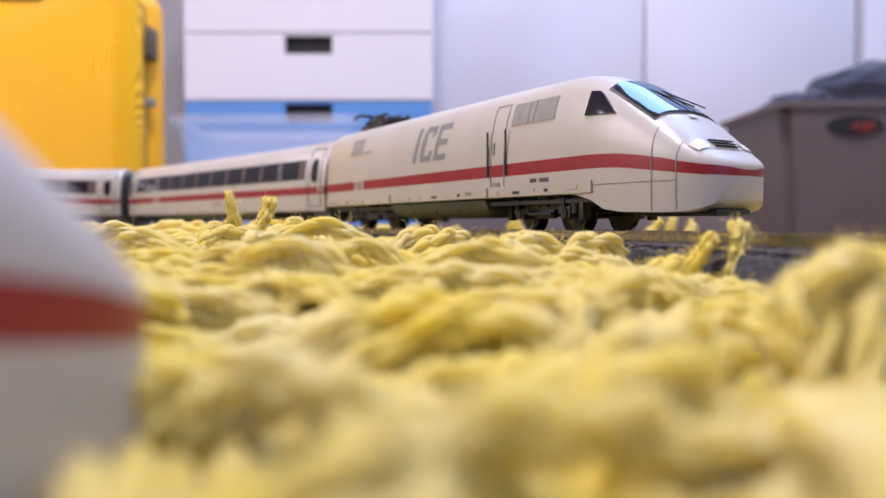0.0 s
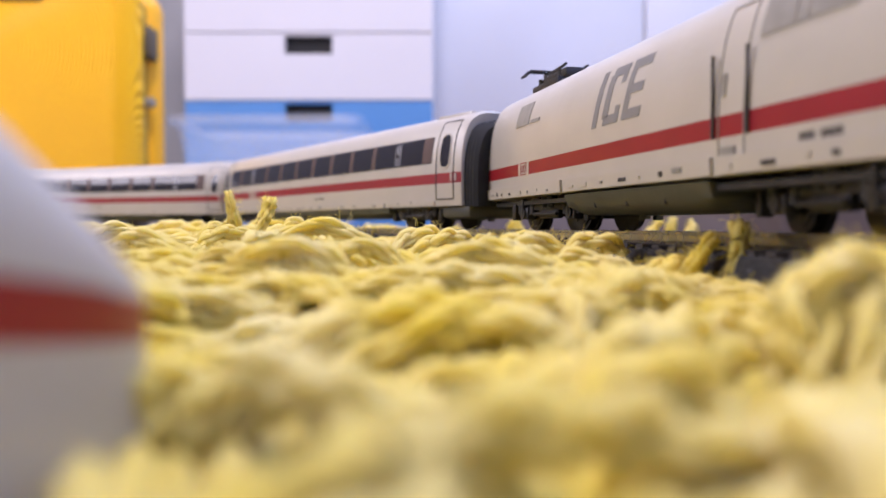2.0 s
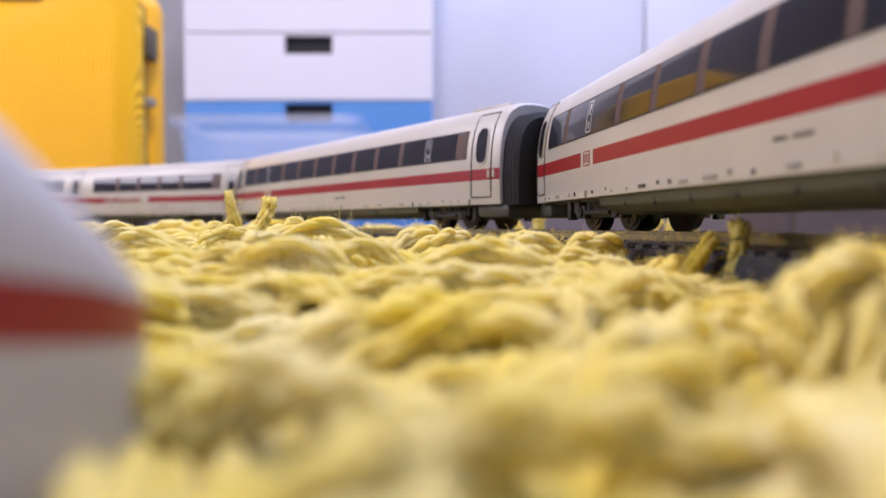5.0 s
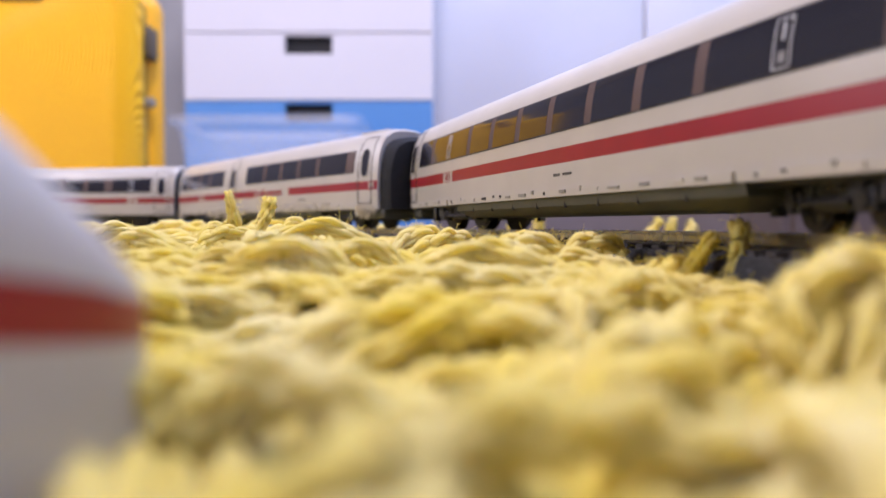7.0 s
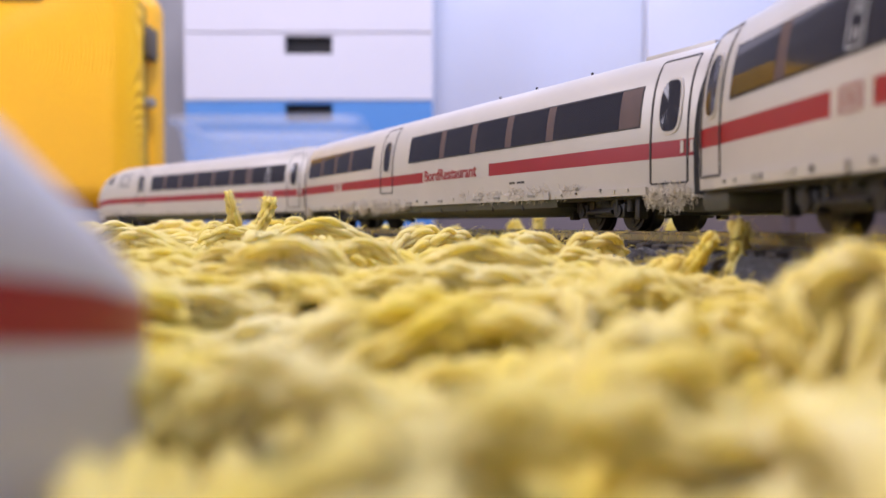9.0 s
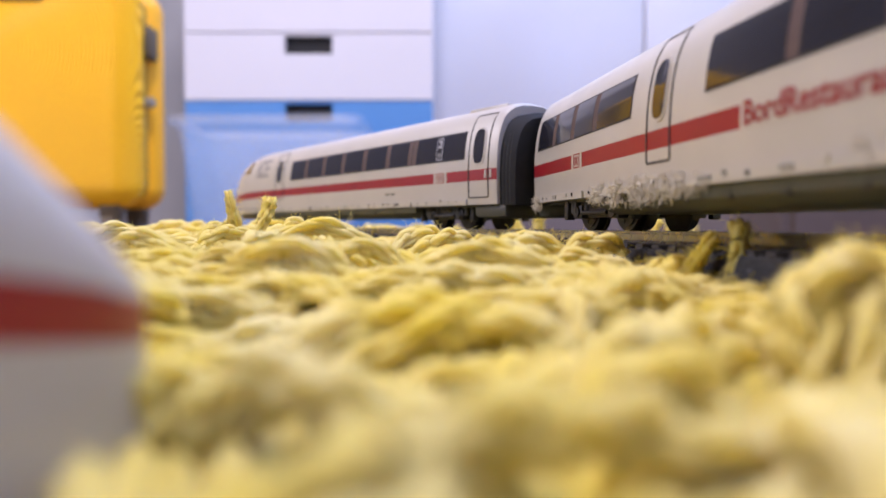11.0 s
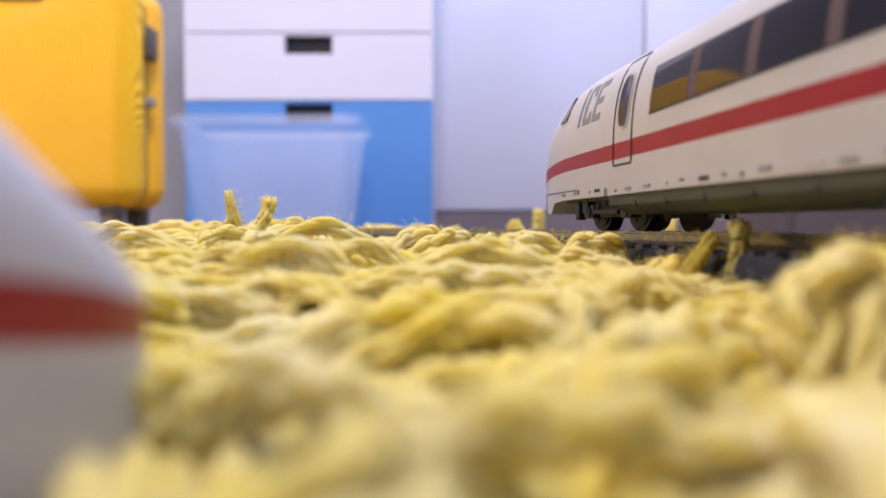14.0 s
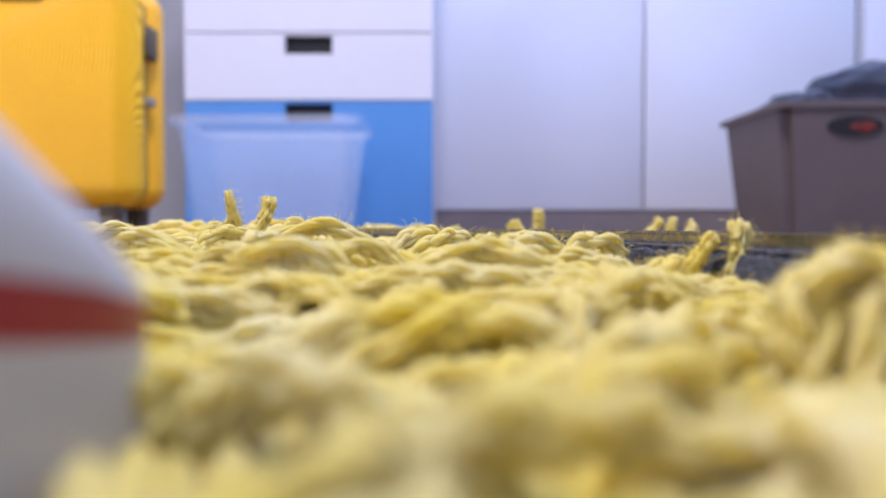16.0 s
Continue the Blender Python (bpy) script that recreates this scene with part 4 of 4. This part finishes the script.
def yarn(st, rng, x, y, angle, length, rise, r, plies=2, rings=15, sides=6, z0=None, twist=None, curl=0.0, up=False, hairs=None, hair_n=0, threads=0, path=None):
    """A twisted strand that leaves the rug, leans over and ends in a blunt tip."""
    z = rug_height(x, y) if z0 is None else z0
    pts = []
    bend = rng.uniform(-1.0, 1.0) + curl
    a = angle
    px, py = x, y
    for k in range(rings):
        u = k / (rings - 1)
        a += bend / rings
        px += math.cos(a) * length / rings
        py += math.sin(a) * length / rings
        zz = z - 0.004 * (1 - u) ** 3 + rise * math.sin(math.pi * min(1, u * 0.80)) - 0.0012 * u
        if up:
            zz = z + rise * u ** 0.85
        pts.append((px, py, zz))
    pts = np.array(pts) if path is None else np.array(path)
    rings = len(pts)
    tan = np.gradient(pts, axis=0)
    tan /= np.linalg.norm(tan, axis=1)[:, None]
    side = np.cross(tan, (0, 0, 1.0))
    side /= np.linalg.norm(side, axis=1)[:, None] + 1e-9
    up_ = np.cross(side, tan)
    turns = (length / 0.017) * rng.uniform(0.55, 1.0) if twist is None else twist
    ph = rng.uniform(0, 6.28)
    u = np.linspace(0, 1, rings)
    taper = np.where(u > 0.9, 1 - 0.35 * (u - 0.9) / 0.1, 1.0) * (1 + 0.10 * np.sin(u * 17 + ph) + 0.07 * np.sin(u * 41 + 2 * ph))
    for p in range(plies):
        q = ph + 2 * math.pi * p / plies + u * turns * 2 * math.pi
        o = r * 0.50
        path = pts + o * (np.cos(q)[:, None] * side + np.sin(q)[:, None] * up_)
        for c in range(threads):
            w = 2 * math.pi * c / threads - u * turns * 2.3 * math.pi + ph
            wob = 1 + 0.32 * np.sin(u * rng.uniform(15, 30) + rng.uniform(0, 6))
            sub = path + (0.40 * r * wob)[:, None] * (np.cos(w)[:, None] * side + np.sin(w)[:, None] * up_)
            st.tube(sub, 0.52 * r * taper * (1 + 0.15 * np.sin(u * rng.uniform(20, 45) + rng.uniform(0, 6))), sides)
        if threads:
            continue
        st.tube(path, r * 0.80 * taper if plies > 1 else r * taper, sides)
    for k in range(hair_n):
        i = rng.randrange(2, rings - 1)
        q = rng.uniform(-0.4, math.pi + 0.4)
        out = math.cos(q) * side[i] + math.sin(q) * up_[i]
        p = pts[i] + out * r * 1.15
        d = tan[i] * rng.gauss(0, 1.2) + out * rng.uniform(0.1, 1.0)
        path = [p]
        for _ in range(4):
            d = d / np.linalg.norm(d) + np.array((rng.gauss(0, 0.7), rng.gauss(0, 0.7), rng.gauss(0, 0.7)))
            path.append(path[-1] + d / np.linalg.norm(d) * rng.uniform(0.0004, 0.0011))
        hairs.tube(path, [0.00006, 0.00006, 0.00005, 0.00005, 0.00004], 3)
    return pts


def build_rug():
    rng = random.Random(11)
    rug = tagged(empty("shaggy_rug", pose(0, 0, FLOOR_Z)), "shaggy yellow wool rug of thick twisted yarn", "rug")
    # backing sheet, uneven
    bm = bmesh.new()
    nx, ny = 150, 110
    xa, xb, ya, yb = -0.75, 0.55, -0.35, 0.80
    g = [[bm.verts.new((xa + (xb - xa) * i / nx, ya + (yb - ya) * j / ny, 0.0)) for j in range(ny + 1)] for i in range(nx + 1)]
    for row in g:
        for v in row:
            x, y = v.co.x, v.co.y
            z = rug_height(x, y) - 0.0075 - (0.003 if math.hypot(x, y) < 0.11 else 0.0)
            if near_track(x, y) < 0.027:
                z = min(z, -0.0125)
            edge = min(x - xa, xb - x, y - ya, yb - y)
            v.co.z = (FLOOR_Z if edge < 0.001 else z) - FLOOR_Z
    for i in range(nx):
        for j in range(ny):
            bm.faces.new((g[i][j], g[i + 1][j], g[i + 1][j + 1], g[i][j + 1]))
    part("backing", bm, RUGBASE, rug, "yellow rug backing")
    singles = []
    near, far, fuzz = Strands(), Strands(), Strands()
    count = 0
    parked_inv = parked.matrix_basis.inverted()
    for k in range(30000):
        # denser close to the eye
        y = 0.012 + 0.62 * rng.random() ** 1.4
        x = rng.uniform(-1, 1) * (0.05 + 0.72 * y)
        d = math.hypot(x, y)
        t = near_track(x, y)
        q = parked_inv @ Vector((x, y, 0))
        if t < 0.023 or d < 0.022 or (abs(q.y) < 0.020 and q.x < 0.133):
            continue
        lie = 0.45 + 1.1 * noise.noise(Vector((x * 9, y * 9, 1.7)))
        a = rng.gauss(lie, 0.45) + (math.pi if rng.random() < 0.25 else 0)
        length = rng.uniform(0.022, 0.045)
        rise = rng.uniform(0.0008, 0.0045) + (0.005 if rng.random() < 0.06 else 0)
        if t < 0.036:
            rise *= 0.4
            length *= 0.5
        if x > 0.015 and d >= 0.11:
            rise *= 0.5
        if d < 0.11:
            if rng.random() > 0.20 or math.hypot(x - 0.036, y - 0.066) < 0.016 or (x > 0.026 and y < 0.07):
                continue
            a = rng.gauss(0.75 + 0.5 * noise.noise(Vector((x * 14, y * 14, 4.2))), 0.25)
            low = 0.0078 + (0.0022 if x > 0.018 else 0.0) - 0.0105 * noise.noise(Vector((x * 42 + y * 24, y * 34, 9.3)))
            yarn(near, rng, x, y, a, length * 1.1, rise * 1.1, rng.uniform(0.0018, 0.0025), 2, 18, 4, z0=rug_height(x, y) - low, hairs=fuzz, hair_n=24, threads=3)
        elif d < 0.30:
            if 0.13 < d < 0.22 and abs(x) < 0.085 and len(singles) < 270:
                singles.append(Strands())
                yarn(singles[-1], rng, x, y, a, length, rise, rng.uniform(0.0013, 0.0019), 2, 26, 4, hairs=fuzz, hair_n=40, threads=3)
            elif count < 1150:
                yarn(near, rng, x, y, a, length, rise, rng.uniform(0.0013, 0.0019), 2, 26, 4, hairs=fuzz, hair_n=40, threads=3)
            count += 1
        elif rng.random() < 0.45:
            yarn(far, rng, x, y, a, length, rise, rng.uniform(0.0018, 0.0024), 2, 9, 5)
    # strands that stand out: places, heights and leans
    for x, y, z0, ang, ln, rise, r, curl, up in ((-0.066, 0.240, -0.004, 3.0, 0.004, 0.0165, 0.0017, 0.3, True), (-0.0605, 0.236, -0.004, 0.5, 0.009, 0.0145, 0.0019, 0.6, True),
                                                 (-0.083, 0.232, -0.006, 0.4, 0.026, 0.0085, 0.0018, 0.4, False), (-0.054, 0.230, -0.006, 0.3, 0.012, 0.0085, 0.0020, 1.0, False),
                                                 (0.0440, 0.140, -0.0110, 0.2, 0.008, 0.0105, 0.0017, 0.2, True), (0.0520, 0.136, -0.0110, 0.4, 0.007, 0.0130, 0.0018, 0.3, True),
                                                 (0.0530, 0.133, -0.0110, 0.1, 0.012, 0.0050, 0.0016, 0.5, False),
                                                 (0.0180, 0.160, -0.0070, 0.3, 0.030, 0.0060, 0.0019, 0.1, False), (0.0020, 0.170, -0.0070, 0.4, 0.034, 0.0062, 0.0018, 0.2, False),
                                                 (-0.0150, 0.160, -0.0085, 0.5, 0.030, 0.0040, 0.0020, 0.1, False), (0.0300, 0.130, -0.0100, 0.6, 0.034, 0.0045, 0.0019, 0.0, False),
                                                 (0.0340, 0.074, -0.0105, 0.4, 0.022, 0.0080, 0.0021, 0.9, False), (0.0310, 0.066, -0.0110, 0.3, 0.022, 0.0075, 0.0021, 0.6, False), (0.0330, 0.070, -0.0105, 0.0, 0.024, 0.0078, 0.0022, 0.8, False), (0.0350, 0.064, -0.0100, 0.5, 0.020, 0.0065, 0.0021, 0.4, False),
                                                 (0.0400, 0.070, -0.0090, 0.2, 0.018, 0.0065, 0.0020, 0.4, False),
                                                 (0.0560, 0.440, -0.0060, 1.2, 0.004, 0.0170, 0.0026, 0.3, True), (0.0480, 0.440, -0.0060, 2.4, 0.012, 0.0090, 0.0024, 0.3, False),
                                                 (0.115, 0.420, -0.0060, 0.4, 0.010, 0.0105, 0.0024, 0.3, True), (0.128, 0.420, -0.0060, 1.2, 0.006, 0.0115, 0.0024, 0.1, True), (0.138, 0.420, -0.0060, 0.6, 0.010, 0.0090, 0.0024, 0.1, True)):
        singles.append(Strands())
        yarn(singles[-1], rng, x, y, ang, ln, rise, r, 2, 22, 4, z0=z0, curl=curl, up=up, hairs=fuzz, hair_n=60, threads=3)
    # bowed strands close to the eye: middle, radius, heading of the bow, its first and last angle, thickness
    for mid, bow, head, a0, a1, r in (((0.0385, 0.070, -0.0088), 0.0060, 0.15, -0.7, 3.8, 0.0021), ((0.0455, 0.080, -0.0100), 0.0070, 0.35, 0.1, 3.3, 0.0022),
                                      ((0.0160, 0.054, -0.0158), 0.0062, 0.30, 0.0, 3.1, 0.0023), ((-0.0110, 0.050, -0.0180), 0.0085, -0.30, 0.5, 2.4, 0.0022),
                                      ((0.0050, 0.078, -0.0170), 0.0085, 0.40, 0.2, 2.9, 0.0024), ((0.0260, 0.100, -0.0160), 0.0090, 0.50, 0.3, 2.8, 0.0023)):
        ex = np.array((math.cos(head), math.sin(head), 0.0))
        arc = [np.array(mid) + bow * (math.cos(q) * -ex + math.sin(q) * np.array((0, 0.25, 0.97))) for q in np.linspace(a0, a1, 24)]
        singles.append(Strands())
        yarn(singles[-1], rng, mid[0], mid[1], 0, 0.03, 0, r, 2, 24, 4, hairs=fuzz, hair_n=70, threads=3, path=arc)
    # loose fibres
    for k in range(700):
        y = 0.05 + 0.25 * rng.random()
        x = rng.uniform(-1, 1) * (0.03 + 0.6 * y)
        if near_track(x, y) < 0.016:
            continue
        p = np.array((x, y, rug_height(x, y) + rng.uniform(0.001, 0.006)))
        d = np.array((rng.gauss(0, 1), rng.gauss(0, 1), rng.uniform(-0.2, 1.2)))
        pts = [p]
        for i in range(6):
            d = d + np.array((rng.gauss(0, 0.6), rng.gauss(0, 0.6), rng.gauss(-0.1, 0.5)))
            pts.append(pts[-1] + d / np.linalg.norm(d) * rng.uniform(0.0006, 0.0011))
        fuzz.tube(pts, [0.00006] * 7, 3)
    ob = fuzz.mesh("fibre", YARN)
    ob.parent = rug
    ob.location = (0, 0, -FLOOR_Z)
    tagged(ob, "loose wool fibres", kind="stuff")
    for st in singles:
        st.tie()
        ob = st.mesh("yarn_strand", YARN)
        ob.parent = rug
        ob.location = (0, 0, -FLOOR_Z)
    for st, nm in ((near, "wool_pile"), (far, "wool_pile")):
        ob = st.mesh(nm, YARN)
        ob.parent = rug
        ob.location = (0, 0, -FLOOR_Z)
        tagged(ob, "twisted yellow wool strands", kind="stuff")


build_rug()

# ---- what moves ----
TIMES = [0, .5, 1, 1.5, 2, 2.5, 3, 3.5, 4, 6.5, 7, 7.5, 8, 8.5, 9, 11.5, 12, 12.5, 13, 13.5, 14, 14.5, 15, 15.5, 16.0]
WAY = [.1354, .1522, .1796, .2157, .2589, .3115, .3637, .4130, .4605, .6979, .7426, .7880, .8345, .8808, .9264, 1.1466, 1.1925, 1.2380, 1.2825, 1.3320, 1.3830, 1.4332, 1.4767, 1.5198, 1.5640]


def travelled(t):
    """Metres that the train has come by t seconds, smooth through the rows above."""
    n = len(TIMES)
    slopes = []
    for i in range(n):
        a, b = max(0, i - 1), min(n - 1, i + 1)
        slopes.append((WAY[b] - WAY[a]) / (TIMES[b] - TIMES[a]))
    i = max(0, min(n - 2, int(np.searchsorted(TIMES, t, side="right")) - 1))
    d = TIMES[i + 1] - TIMES[i]
    u = (t - TIMES[i]) / d
    return ((2 * u ** 3 - 3 * u ** 2 + 1) * WAY[i] + (u ** 3 - 2 * u ** 2 + u) * d * slopes[i]
            + (-2 * u ** 3 + 3 * u ** 2) * WAY[i + 1] + (u ** 3 - u ** 2) * d * slopes[i + 1])


def car_pose(s, lead, gap):
    xf, yf, _ = along(s - lead)
    xr, yr, _ = along(s - lead - gap)
    return pose((xf + xr) / 2, (yf + yr) / 2, 0, 0, 0, math.degrees(math.atan2(yf - yr, xf - xr)))


def motions():
    steps = [i * 0.2 for i in range(81)]
    fine = [i / 15 for i in range(241)]
    for car, lead, gap in TRAIN:
        rows = []
        for t in steps:
            rows.append((t, car_pose(travelled(t), lead, gap)))
        walk(car, rows)
        for owner, bogie, x in BOGIES:
            if owner is not car:
                continue
            own = []
            for t in steps:
                s = travelled(t)
                m = car_pose(s, lead, gap)
                bx, by, bh = along(s - lead - gap / 2 + x)
                own.append((t, m.inverted() @ pose(bx, by, 0, 0, 0, math.degrees(bh))))
            walk(bogie, own)
        for owner, w, dx in WHEELSETS:
            if owner is car:
                walk(w, [(t, pose(dx, 0, 0.0053, 0, math.degrees((travelled(t) - 0.14) / 0.0053), 0)) for t in fine])


motions()
